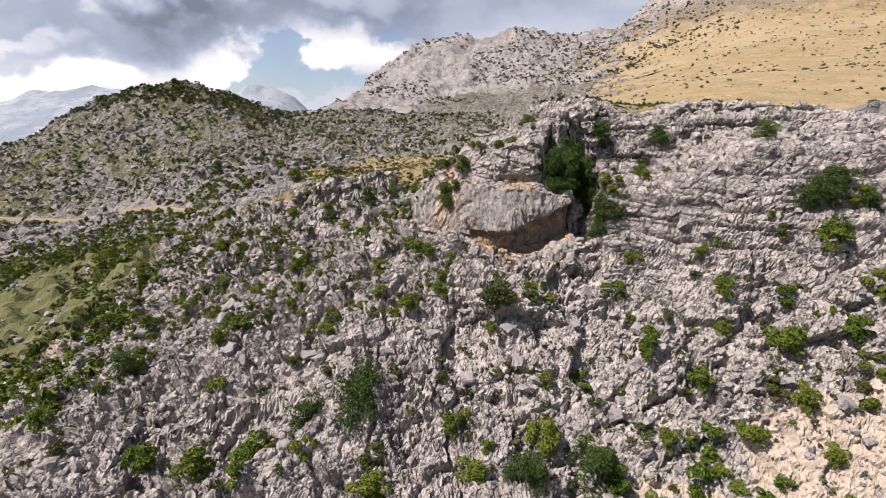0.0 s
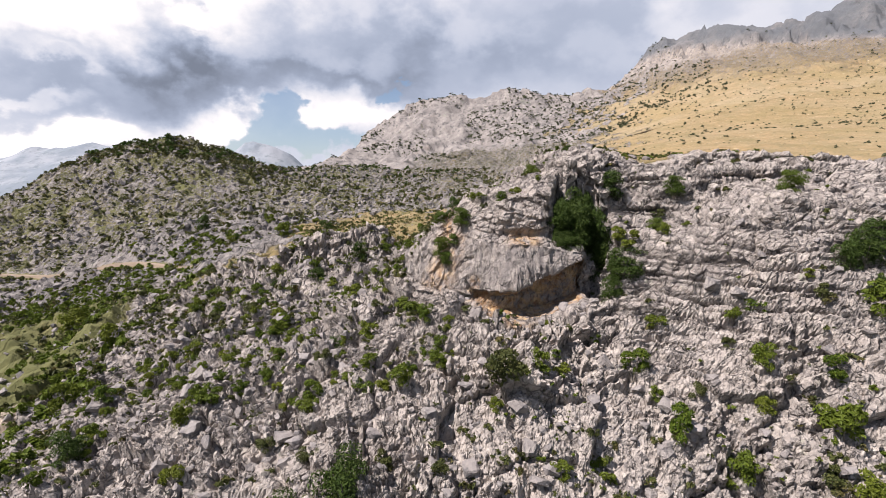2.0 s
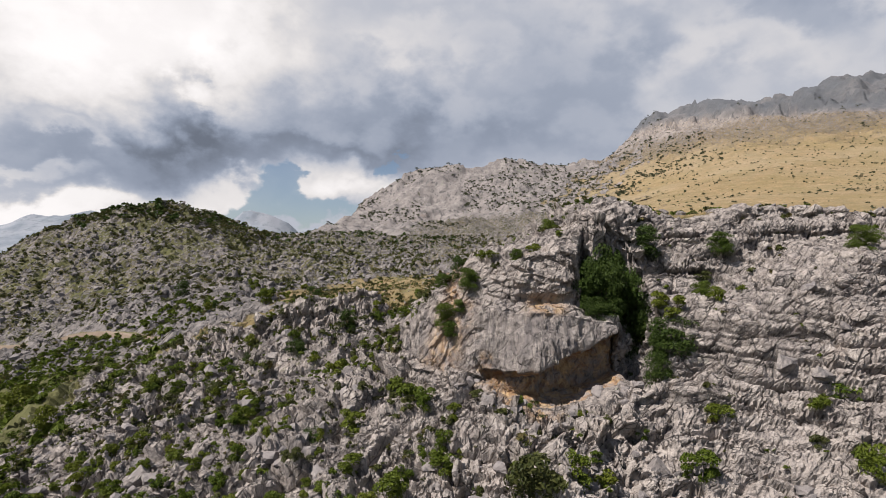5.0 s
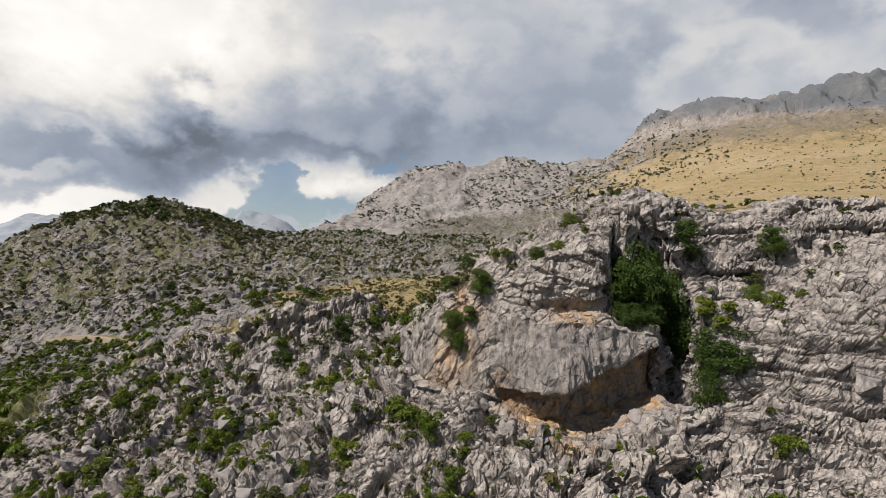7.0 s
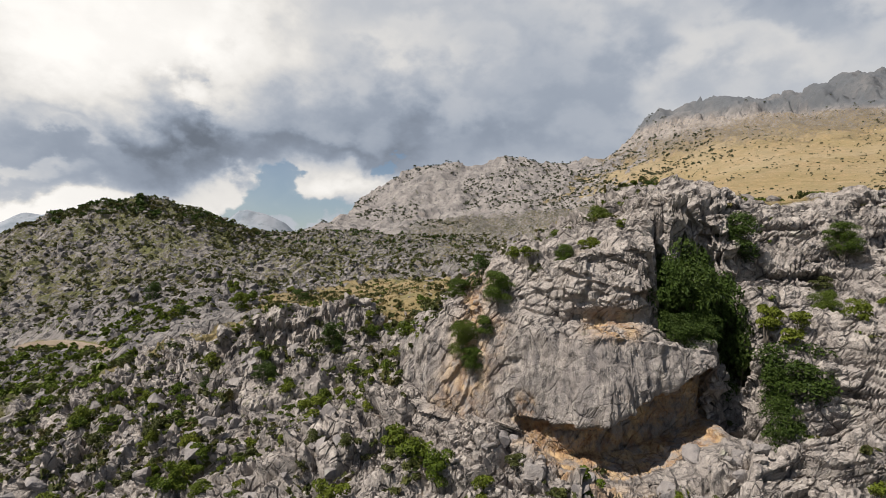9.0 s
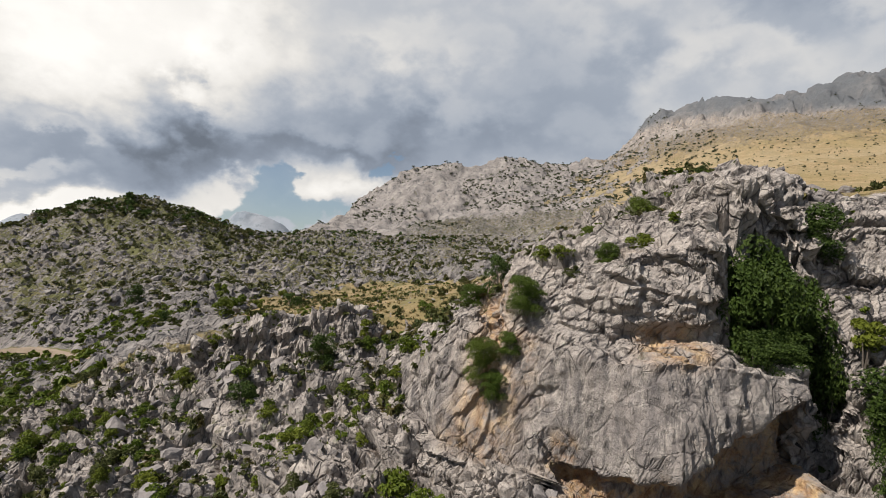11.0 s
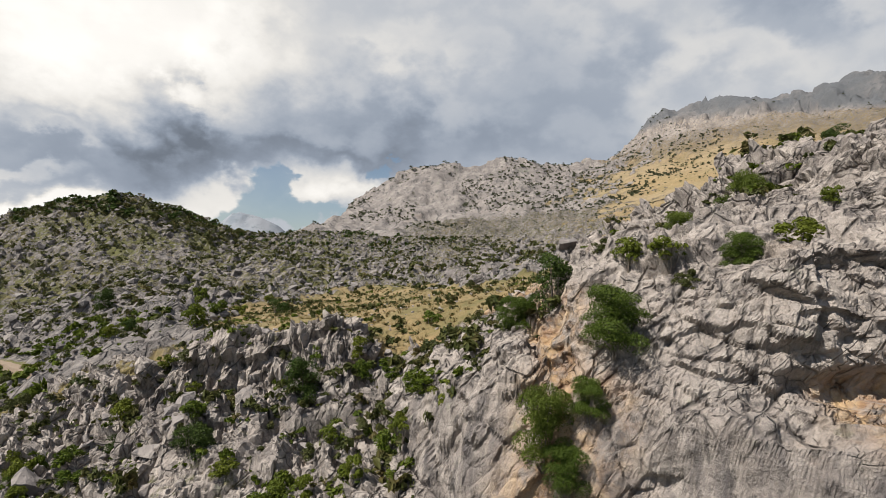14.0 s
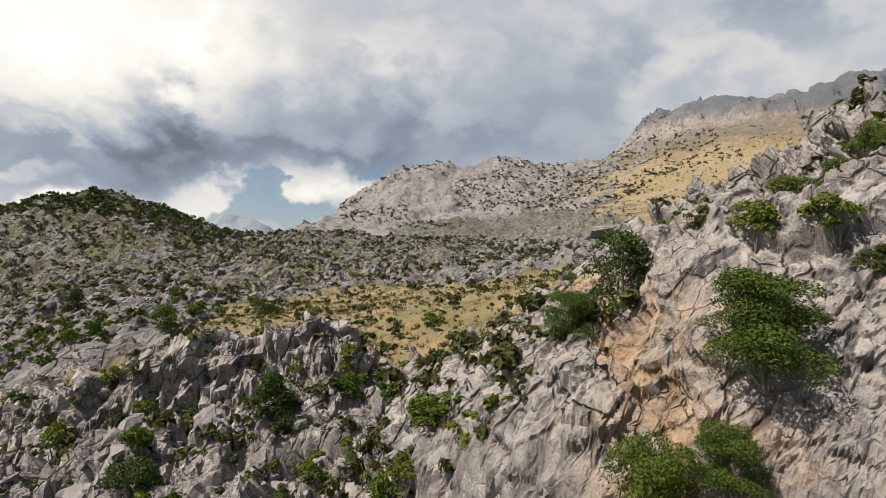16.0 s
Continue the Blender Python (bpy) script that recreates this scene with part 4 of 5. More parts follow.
def lay_sheets():
    ax, ay, crag = middle(A.X), middle(A.Y), middle(A.crag)
    is_crag = (crag > 0.5) & (ay < 79)
    is_slab = (ax > 18.5) & (ay > 56) & (ay < 78.5) & ~is_crag
    tagged(A.mesh("ground", ~is_crag & ~is_slab, ROCK, False), "pale grey limestone hillside with thin soil and cracks", "hillside", kind="structure")
    crag_thing = tagged(new("rock_crag"), "massive grey limestone crag with rusty overhang and cave", "crag")
    crag_thing.location = (8, 68, 15)
    inside, f = ay - crag_front(ax), np.clip((ay - crag_front(ax) + 3) / 3, 0, 1)
    low = is_crag & (inside < 0) & (f < 0.42) & (ax > 3)
    brow = is_crag & (inside < 0) & ~low & (ax > 3)
    flank = is_crag & ~low & ~brow & (ax < 3)
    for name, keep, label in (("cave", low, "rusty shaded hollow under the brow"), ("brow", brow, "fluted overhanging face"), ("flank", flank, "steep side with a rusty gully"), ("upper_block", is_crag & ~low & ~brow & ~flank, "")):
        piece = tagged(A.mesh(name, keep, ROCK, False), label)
        piece.parent = crag_thing
        piece.matrix_parent_inverse = Matrix.Translation((-8, -68, -15))
    tagged(A.mesh("rock_slab", is_slab, ROCK, False), "bedded grey limestone slope cracked into long ledges", "rock slope")
    bx, by = middle(B.X), middle(B.Y)
    hidden = (np.abs(bx) < 58) & (by < 110)
    knoll = (np.hypot((bx + 145) / 62, (by - 286) / 34) < 1)
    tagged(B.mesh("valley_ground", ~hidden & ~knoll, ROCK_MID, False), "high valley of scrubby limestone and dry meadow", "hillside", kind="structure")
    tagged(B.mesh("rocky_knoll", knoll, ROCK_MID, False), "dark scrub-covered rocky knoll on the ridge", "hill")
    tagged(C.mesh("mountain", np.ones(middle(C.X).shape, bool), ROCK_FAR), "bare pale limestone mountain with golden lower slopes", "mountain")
    dx, dy = middle(D.X), middle(D.Y)
    hide = ((np.abs(dx) < 322) & (dy > 78) & (dy < 345)) | ((dx > -222) & (dx < 450) & (dy > 340) & (dy < 650)) | ((np.abs(dx) < 56) & (dy > 26) & (dy < 108))
    tagged(D.mesh("distant_ground", ~hide, ROCK_FAR), "rough open country running out to the horizon", "ground", kind="structure")


lay_sheets()


def ground_at(x, y):
    """The surface point that belongs to a place in the plan."""
    for sheet in (A, B, C, D):
        if sheet.holds(x, y):
            j, i = sheet.index(x, y)
            return sheet.P[j, i]
    return np.array((x, y, 0.0))


def soil_at(x, y):
    for sheet in (A, B, C):
        if sheet.holds(x, y):
            j, i = sheet.index(x, y)
            return float(sheet.masks["soil"][j, i])
    return 0.5


# ---- far blue mountains ----
def far_range(name, label, x0, x1, y, depth, crest, seed):
    """A ridge: crest(u) gives its height along it."""
    s = Sheet(np.linspace(x0, x1, 160), np.linspace(y - depth, y + depth, 70))
    u = (s.X - x0) / (x1 - x0)
    across = np.clip(1 - np.abs(s.Y - y) / depth, 0, 1) ** 1.2
    flat = np.stack([s.X.ravel() / 260, s.Y.ravel() / 260, np.full(s.X.size, seed)], 1)
    z = crest(u) * across * (0.86 + 0.30 * (ridged(flat, 5, seed).reshape(s.X.shape) - 0.5)) - 60 * (1 - across)
    s.P = stacked(s.X, s.Y, z)
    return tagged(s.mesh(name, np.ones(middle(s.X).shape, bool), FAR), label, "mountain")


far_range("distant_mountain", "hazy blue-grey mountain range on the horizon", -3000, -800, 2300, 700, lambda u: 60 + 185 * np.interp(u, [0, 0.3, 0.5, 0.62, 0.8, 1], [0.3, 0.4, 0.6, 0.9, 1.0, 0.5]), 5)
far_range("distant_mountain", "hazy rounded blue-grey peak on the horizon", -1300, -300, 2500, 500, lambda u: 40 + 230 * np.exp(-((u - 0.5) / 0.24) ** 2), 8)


# ---- the farm track ----
def lay_track():
    bm = bmesh.new()
    t = np.linspace(0, len(TRACK_X) - 1, 150)
    w = spline_weights(t, np.arange(len(TRACK_X)))
    cx, cy = w @ np.array(TRACK_X, float), w @ np.array(TRACK_Y, float)
    cz = np.array([ground_at(x, y)[2] + 0.1 for x, y in zip(cx, cy)])
    cz = np.convolve(np.pad(cz, 4, mode="edge"), np.ones(9) / 9, "valid") + 0.02
    gx, gy = np.gradient(cx), np.gradient(cy)
    ln = np.hypot(gx, gy)
    rows = []
    for k in range(len(t)):
        nx, ny = -gy[k] / ln[k], gx[k] / ln[k]
        half = 0.95 + 0.2 * math.sin(k * 0.7)
        rows.append([bm.verts.new((cx[k] + nx * s * half, cy[k] + ny * s * half, cz[k] + dz)) for s, dz in ((-1.3, -0.9), (-1, 0), (-0.45, -0.06), (0, 0.03), (0.45, -0.06), (1, 0), (1.3, -0.9))])
    for a, b in zip(rows, rows[1:]):
        for i in range(6):
            bm.faces.new((a[i], b[i], b[i + 1], a[i + 1]))
    bmesh.ops.recalc_face_normals(bm, faces=bm.faces)
    me = bpy.data.meshes.new("track")
    bm.to_mesh(me)
    bm.free()
    me.materials.append(TRACK)
    tagged(new("track", me), "pale dirt farm track cut across the slope", "track", kind="structure")


lay_track()


# ---- loose rocks ----
def hull(count, seed, flat=0.75, rough=0):
    """Points and triangles of one angular stone, about 1 across; rough: times its faces are broken up."""
    rng = np.random.default_rng(seed)
    p = rng.uniform(-0.5, 0.5, (count, 3))
    side = rng.integers(0, 3, count)
    p[np.arange(count), side] = np.where(rng.random(count) < 0.5, -0.5, 0.5) * rng.uniform(0.85, 1.0, count)
    corner = np.linalg.norm(p, axis=1) > 0.72
    p[corner] *= 0.86
    p *= np.array([1.0, rng.uniform(0.6, 1.0), flat * rng.uniform(0.6, 1.1)])
    bm = bmesh.new()
    for v in p:
        bm.verts.new(v)
    out = bmesh.ops.convex_hull(bm, input=bm.verts)
    bmesh.ops.delete(bm, geom=list({g for g in out["geom_interior"] + out["geom_unused"] if isinstance(g, bmesh.types.BMVert)}), context="VERTS")
    if rough:
        bmesh.ops.subdivide_edges(bm, edges=bm.edges, cuts=rough, use_grid_fill=True)
        for v in bm.verts:
            q = v.co * 3.1 + Vector((seed, 0, 0))
            v.co += v.co.normalized() * (noise.fractal(q, 1.0, 2.0, 4) * 0.05 - 0.04 * abs(noise.noise(q * 0.8)))
    bmesh.ops.triangulate(bm, faces=bm.faces)
    bm.verts.index_update()
    verts = np.array([v.co[:] for v in bm.verts])
    tris = np.array([[v.index for v in f.verts] for f in bm.faces])
    bm.free()
    return verts, tris


def turn_matrix(rng, tilt=0.5):
    return np.array(Euler((rng.normal(0, tilt), rng.normal(0, tilt), rng.uniform(0, 6.283))).to_matrix())


def gathered(name, pieces, material, smooth=False):
    """One mesh out of many (verts, tris) pieces."""
    vs, ts, base = [], [], 0
    for v, t in pieces:
        vs.append(v)
        ts.append(t + base)
        base += len(v)
    vs, ts = np.concatenate(vs), np.concatenate(ts)
    me = bpy.data.meshes.new(name)
    me.vertices.add(len(vs))
    me.vertices.foreach_set("co", vs.astype(np.float32).ravel())
    k = ts.shape[1]
    me.loops.add(len(ts) * k)
    me.loops.foreach_set("vertex_index", ts.astype(np.int32).ravel())
    me.polygons.add(len(ts))
    me.polygons.foreach_set("loop_start", np.arange(0, len(ts) * k, k, dtype=np.int32))
    me.polygons.foreach_set("use_smooth", np.full(len(ts), smooth))
    me.materials.append(material)
    me.update()
    return me


STONES = [hull(18, 400 + k) for k in range(16)]
BIG_STONES = [hull(20, 500 + k, 0.85, 3) for k in range(10)]


def strew_stones():
    rng = np.random.default_rng(11)
    clear = lambda x, y: track_gap(x, y) > 2.5
    bare = lambda x, y: clear(x, y) and soil_at(x, y) < 0.6 and not (18 < x < 60 and 55 < y < 80 and rng.random() < 0.75) and not (-8 < x < 19 and 60 < y < 95)

    def drop(pieces, n, box, lo, hi, keep):
        for _ in range(n):
            x, y = rng.uniform(box[0], box[1]), rng.uniform(box[2], box[3])
            if not keep(x, y):
                continue
            size = lo + (hi - lo) * rng.random() ** 2.5
            v, t = STONES[rng.integers(len(STONES))]
            pieces.append(((v * size) @ turn_matrix(rng).T + ground_at(x, y) + (0, 0, size * 0.08), t))

    near, far = [], []
    drop(near, 5600, (-58, 55, 40, 100), 0.25, 0.95, bare)
    drop(near, 500, (-50, 20, 98, 140), 0.2, 0.6, clear)
    drop(far, 9500, (-260, 40, 140, 330), 0.5, 2.4, lambda x, y: clear(x, y) and soil_at(x, y) < 0.72)
    drop(far, 900, (-110, -45, 70, 170), 0.5, 1.6, clear)
    tagged(new("loose_stones", gathered("loose_stones", near, BOULDER)), "scattered angular grey limestone rubble on the near slope", "rubble", kind="stuff")
    tagged(new("valley_stones", gathered("valley_stones", far, BOULDER_MID)), "rubble strewn over the high valley, its colour darkened as by cloud shade", "rubble", kind="stuff")


strew_stones()


def set_boulders():
    """The larger single blocks on the near slope."""
    rng = np.random.default_rng(23)
    shapes = []
    for k, (v, t) in enumerate(BIG_STONES):
        shapes.append(gathered("boulder", [(v, t)], BOULDER))
    made = 0
    while made < 170:
        x, y = rng.uniform(-42, 40), rng.uniform(45, 94)
        if (-7 < x < 19 and 60 < y < 92) or (x > 18 and y > 57 and rng.random() < 0.7) or track_gap(x, y) < 3:
            continue
        size = rng.uniform(0.9, 2.1)
        p = ground_at(x, y)
        ob = tagged(new("boulder", shapes[int(rng.integers(len(shapes)))]), "angular grey limestone block resting on the slope" if size < 1.5 else "large angular limestone block bedded in the slope", "boulder", "boulders on the slope")
        ob.matrix_world = Matrix.LocRotScale(p + (0, 0, size * 0.1), Euler((rng.normal(0, 0.35), rng.normal(0, 0.35), rng.uniform(0, 6.28))), (size, size * rng.uniform(0.7, 1.1), size * rng.uniform(0.6, 1.0)))
        made += 1
    # broken blocks along the lip of the cave
    for k in range(30):
        x = 1.5 + 15.0 * k / 29 + rng.normal(0, 0.3)
        y, size = float(crag_front(x)) - 3.9 + rng.normal(0, 0.7), rng.uniform(0.5, 1.5)
        p = ground_at(x, y)
        ob = tagged(new("boulder", shapes[int(rng.integers(len(shapes)))]), "broken limestone block on the sill of the cave", "boulder", "blocks on the cave sill")
        ob.matrix_world = Matrix.LocRotScale(p - (0, 0, size * 0.06), Euler((rng.normal(0, 0.45), rng.normal(0, 0.45), rng.uniform(0, 6.28))), (size, size * rng.uniform(0.7, 1.1), size * rng.uniform(0.6, 0.95)))


set_boulders()


# ---- plants ----
def leaf_cloud(rng, centres, radii, count, leaf, droop=0.1):
    """Leaf quads on the outer shells of a few lumps; returns vertices and quads."""
    w = np.array(radii) ** 2
    pick = rng.choice(len(centres), count, p=w / w.sum())
    way = rng.normal(size=(count, 3))
    way /= np.linalg.norm(way, axis=1, keepdims=True)
    way[:, 2] = np.where(rng.random(count) < 0.7, np.abs(way[:, 2]), way[:, 2])
    reach = rng.uniform(0.55, 1.08, count) ** 0.6
    mid = np.array(centres)[pick] + way * (np.array(radii)[pick] * reach)[:, None] * np.array([1, 1, 0.85])
    nrm = way + rng.normal(size=(count, 3)) * 0.55
    nrm /= np.linalg.norm(nrm, axis=1, keepdims=True)
    side = np.cross(nrm, rng.normal(size=(count, 3)))
    side /= np.linalg.norm(side, axis=1, keepdims=True)
    up = np.cross(nrm, side)
    s = leaf * rng.uniform(0.6, 1.35, count)[:, None]
    v = np.stack([mid - side * s * 0.5, mid - up * s * 0.24 + nrm * s * 0.1, mid + side * s * 0.5, mid + up * s * 0.24 + nrm * s * 0.1], 1).reshape(-1, 3)
    return v, np.arange(count * 4).reshape(-1, 4)


def lumps_of(rng, count, spread, height, full=False):
    """Lump centres and radii that fill a crown about 2 * spread wide; full: a dome that reaches the ground."""
    a, r = rng.uniform(0, 6.283, count), spread * np.sqrt(rng.random(count)) * (0.7 if full else 0.8)
    roof = height * np.sqrt(np.maximum(1 - (r / spread) ** 2, 0.1)) * 0.8
    low = -0.10 if full else 0.25
    z = low * height + (roof - low * height).clip(0) * rng.random(count) ** 0.7
    return np.stack([r * np.cos(a), r * np.sin(a), z], 1), spread * rng.uniform(0.24 if full else 0.18, 0.42, count)


def limb(bm, a, b, ra, rb, sides=5):
    a, b = Vector(a), Vector(b)
    q = (b - a).to_track_quat("Z", "Y")
    rings = []
    for p, r in ((a, ra), ((a + b) / 2 + Vector((ra, -ra, 0)) * 0.5, (ra + rb) / 2), (b, rb)):
        rings.append([bm.verts.new(p + q @ Vector((r * math.cos(6.2832 * k / sides), r * math.sin(6.2832 * k / sides), 0))) for k in range(sides)])
    for lo, hi in zip(rings, rings[1:]):
        for k in range(sides):
            bm.faces.new((lo[k], lo[(k + 1) % sides], hi[(k + 1) % sides], hi[k]))


def plant_kind(seed, spread, height, lumps, leaves, leaf, material, stems, thick, full=True):
    """The meshes of a bush or tree, about 2 * spread wide: a crown of leaves, and its stems."""
    rng = np.random.default_rng(seed)
    centres, radii = lumps_of(rng, lumps, spread, height, full)
    v, f = leaf_cloud(rng, centres, radii, leaves, leaf)
    crown = gathered("crown", [(v, f)], material)
    wood = []
    for k in range(stems):
        c = centres[k % len(centres)]
        bm = bmesh.new()
        limb(bm, (c[0] * 0.08, c[1] * 0.08, -0.35), (c[0] * 0.9, c[1] * 0.9, c[2]), thick, thick * 0.25)
        stem = bpy.data.meshes.new("stem")
        bm.to_mesh(stem)
        bm.free()
        stem.materials.append(BARK)
        wood.append(stem)
    return crown, wood


def plant_thing(name, kind, label, category, group):
    root = tagged(new(name), label, category, group)
    for part_name, me in [("crown", kind[0])] + [("stem", w) for w in kind[1]]:
        ob = new(part_name, me)
        ob.parent = root
    return root


def place(thing, x, y, size, spin, sink=0.0, squash=1.0, stretch=1.0):
    p = ground_at(x, y)
    thing.matrix_world = Matrix.LocRotScale((p[0], p[1], p[2] - sink), Euler((0, 0, spin)), (size * stretch, size / stretch, size * squash))


# kinds are one metre across at size 1; leaf sizes are for the size at which each is used
SHRUB_KINDS = [plant_kind(600 + k, 0.5, 0.85, 9 + k % 4, 1350, 0.088, SHRUB, 4, 0.025) for k in range(6)]
SCRUB_KINDS = [plant_kind(640 + k, 0.5, 0.72, 8 + k % 3, 1400, 0.078, SCRUB, 4, 0.022) for k in range(5)]
OAK_KINDS = [plant_kind(680 + k, 0.5, 1.0, 26, 4000, 0.05, OAK, 5, 0.028) for k in range(4)]
FINE_KINDS = [plant_kind(700 + k, 0.5, 0.92, 30, 15000, 0.030, CRAG_LEAF, 7, 0.014) for k in range(6)]
# places begin: x, y, width in metres
OAK_ROWS_A = [(7.2, 42.0, 3.9), (13.4, 43.4, 4.9), (-13.3, 47.3, 3.7), (-7.8, 47.9, 5.8), (-37.1, 58.6, 3.8), (20.5, 66.0, 5.0), (-12.3, 67.2, 2.2), (20.1, 74.1, 3.6), (1.8, 76.6, 2.4), (16.7, 78.8, 1.6), (-18.2, 86.6, 2.5), (-12.2, 90.3, 2.9), (-26.4, 93.2, 1.8), (-34.6, 102.2, 0.9), (-48.1, 135.1, 2.3), (-29.8, 146.4, 3.5), (-67.7, 159.7, 4.5)]
FINE_ROWS_A = [(40.1, 68.7, 2.9), (0.8, 69.5, 1.5), (24.7, 69.8, 2.5), (1.6, 70.4, 1.4), (0.3, 70.8, 2.0), (2.7, 71.0, 2.4), (7.1, 71.4, 1.5), (28.1, 73.2, 2.5), (0.3, 76.5, 1.7), (8.3, 79.0, 2.2), (11.4, 78.4, 2.0), (10.6, 79.8, 1.6), (4.8, 79.6, 1.8)]
SHRUB_ROWS_A = [(18.4, 41.6, 2.5), (-6.5, 42.0, 3.7), (15.4, 42.0, 2.4), (36.1, 42.0, 1.9), (28.4, 42.5, 2.2), (-17.4, 42.6, 3.0), (2.4, 42.9, 2.9), (26.6, 43.1, 2.1), (31.1, 43.4, 2.1), (15.4, 43.7, 2.6), (23.3, 44.1, 3.4), (-23.0, 44.3, 3.7), (-12.8, 44.6, 3.0), (3.9, 44.6, 1.5), (25.6, 44.6, 2.0), (9.2, 44.9, 4.2), (36.2, 44.9, 2.6), (-18.1, 46.2, 3.8), (0.9, 46.2, 2.6), (21.6, 46.7, 2.4), (2.1, 46.8, 1.9), (29.9, 46.8, 3.5), (24.8, 47.0, 3.8), (40.6, 47.0, 2.3), (-29.8, 47.3, 3.7), (34.9, 48.2, 3.1), (41.6, 49.2, 3.3), (9.7, 49.4, 2.0), (24.4, 50.3, 2.3), (13.9, 50.4, 2.4), (25.9, 50.9, 3.2), (35.0, 51.3, 4.1)]
SHRUB_ROWS_B = [(41.8, 51.3, 3.7), (-24.0, 52.5, 2.6), (21.8, 53.3, 3.0), (5.1, 53.6, 1.6), (-44.2, 54.0, 3.3), (29.2, 54.0, 2.0), (44.8, 54.3, 3.2), (-37.3, 54.8, 1.9), (35.5, 54.9, 3.3), (20.7, 56.1, 1.7), (30.2, 56.2, 2.6), (8.7, 56.8, 2.8), (-7.9, 57.3, 2.1), (-3.8, 57.4, 2.6), (42.4, 57.8, 4.2), (18.7, 58.0, 3.0), (-12.3, 58.6, 2.4), (-0.4, 58.9, 2.0), (-25.8, 59.5, 2.7), (31.1, 59.6, 2.9), (-16.3, 59.7, 1.3), (28.9, 59.7, 1.6), (-3.3, 59.8, 1.6), (36.4, 60.1, 1.3), (-7.1, 60.8, 2.5), (16.0, 60.9, 1.3), (22.0, 61.0, 2.4), (10.5, 61.5, 1.8), (47.0, 61.5, 3.1), (-23.8, 61.6, 3.1), (6.6, 62.2, 1.6), (-25.9, 62.5, 1.7)]
SHRUB_ROWS_C = [(0.6, 63.5, 1.7), (19.8, 63.8, 2.0), (-53.0, 64.9, 2.6), (-1.4, 65.1, 2.1), (-10.8, 65.7, 1.6), (-7.9, 65.9, 2.7), (-15.4, 67.1, 1.5), (25.1, 67.4, 1.7), (-2.8, 67.4, 2.8), (21.3, 68.4, 2.7), (28.1, 68.7, 1.2), (20.8, 69.2, 2.2), (-40.2, 70.3, 2.6), (-4.7, 70.3, 2.4), (8.6, 70.7, 1.4), (5.0, 71.8, 1.5), (-19.4, 72.6, 2.1), (11.8, 72.7, 0.9), (3.9, 73.1, 1.3), (-47.5, 75.0, 4.2), (-13.0, 75.0, 1.6), (-10.6, 75.5, 2.6), (-34.6, 75.6, 1.9), (-31.8, 75.8, 2.6), (-21.4, 76.0, 1.9), (-3.3, 76.1, 1.3), (-39.5, 77.1, 2.7), (-5.3, 77.4, 1.2), (-6.4, 77.8, 1.2), (-4.6, 78.2, 1.3), (-4.0, 78.6, 2.0), (-4.8, 78.8, 1.1)]
SHRUB_ROWS_D = [(-17.1, 78.9, 2.9), (-8.5, 81.3, 2.1), (-12.0, 82.6, 2.2), (-15.8, 84.7, 1.7), (-9.4, 85.6, 2.0), (-27.0, 87.9, 1.7), (-37.1, 88.7, 2.5), (-18.7, 88.7, 1.8), (-50.5, 89.0, 4.3), (-6.0, 89.0, 1.5), (-8.4, 91.4, 1.5), (-14.9, 94.3, 1.9), (-21.6, 94.5, 1.6), (-26.4, 94.6, 2.0), (-12.6, 94.6, 1.7), (-8.8, 94.8, 1.9), (-3.4, 106.3, 1.9), (-72.1, 111.0, 5.6), (-22.1, 121.1, 1.3), (-34.7, 124.6, 3.3), (-45.3, 126.0, 2.4), (-61.1, 131.6, 3.4), (-36.8, 149.2, 3.1), (-40.4, 149.9, 3.5), (-85.3, 157.6, 3.6), (-47.4, 157.6, 4.1), (-36.1, 162.5, 2.1)]
SCRUB_ROWS_A = [(-6.6, 43.8, 3.2), (18.6, 46.8, 2.6), (40.6, 48.3, 2.2), (-37.9, 48.9, 2.4), (32.3, 49.4, 3.2), (-0.0, 50.1, 1.8), (6.9, 50.3, 1.3), (-5.0, 51.0, 2.1), (13.3, 52.4, 1.3), (-12.5, 52.7, 2.1), (6.0, 55.1, 4.3), (-16.2, 55.2, 1.8), (23.8, 55.7, 1.9), (27.8, 58.4, 1.6), (36.8, 58.8, 2.6), (-19.0, 59.1, 2.6), (-32.2, 59.4, 2.7), (13.3, 61.3, 1.1), (-11.5, 62.8, 1.8), (2.9, 64.0, 1.4), (-13.3, 64.3, 1.6), (-4.7, 69.4, 1.3), (-7.3, 69.7, 1.8), (-10.7, 69.9, 1.4), (4.8, 70.6, 0.8), (5.1, 70.9, 0.6), (13.5, 71.9, 1.4), (25.7, 72.2, 2.1), (-10.1, 72.3, 1.7), (-1.8, 74.8, 0.7), (3.6, 75.3, 1.0), (-26.1, 77.9, 1.7)]
SCRUB_ROWS_B = [(-24.8, 79.5, 1.7), (-34.7, 82.1, 1.7), (-27.2, 82.9, 2.3), (-32.3, 83.9, 2.6), (-10.9, 85.1, 1.2), (-7.7, 85.5, 1.5), (-14.2, 85.9, 1.1), (-14.9, 88.8, 1.6), (-14.6, 94.9, 1.3), (-22.1, 95.3, 1.7), (-24.3, 95.4, 1.4), (-40.8, 102.8, 2.2), (-54.0, 105.4, 2.3), (-6.7, 119.0, 1.5), (-59.3, 126.0, 3.4), (3.2, 143.5, 2.1)]
PLANTS = [("oak", OAK_ROWS_A), ("fine", FINE_ROWS_A), ("shrub", SHRUB_ROWS_A), ("shrub", SHRUB_ROWS_B), ("shrub", SHRUB_ROWS_C), ("shrub", SHRUB_ROWS_D), ("scrub", SCRUB_ROWS_A), ("scrub", SCRUB_ROWS_B)]
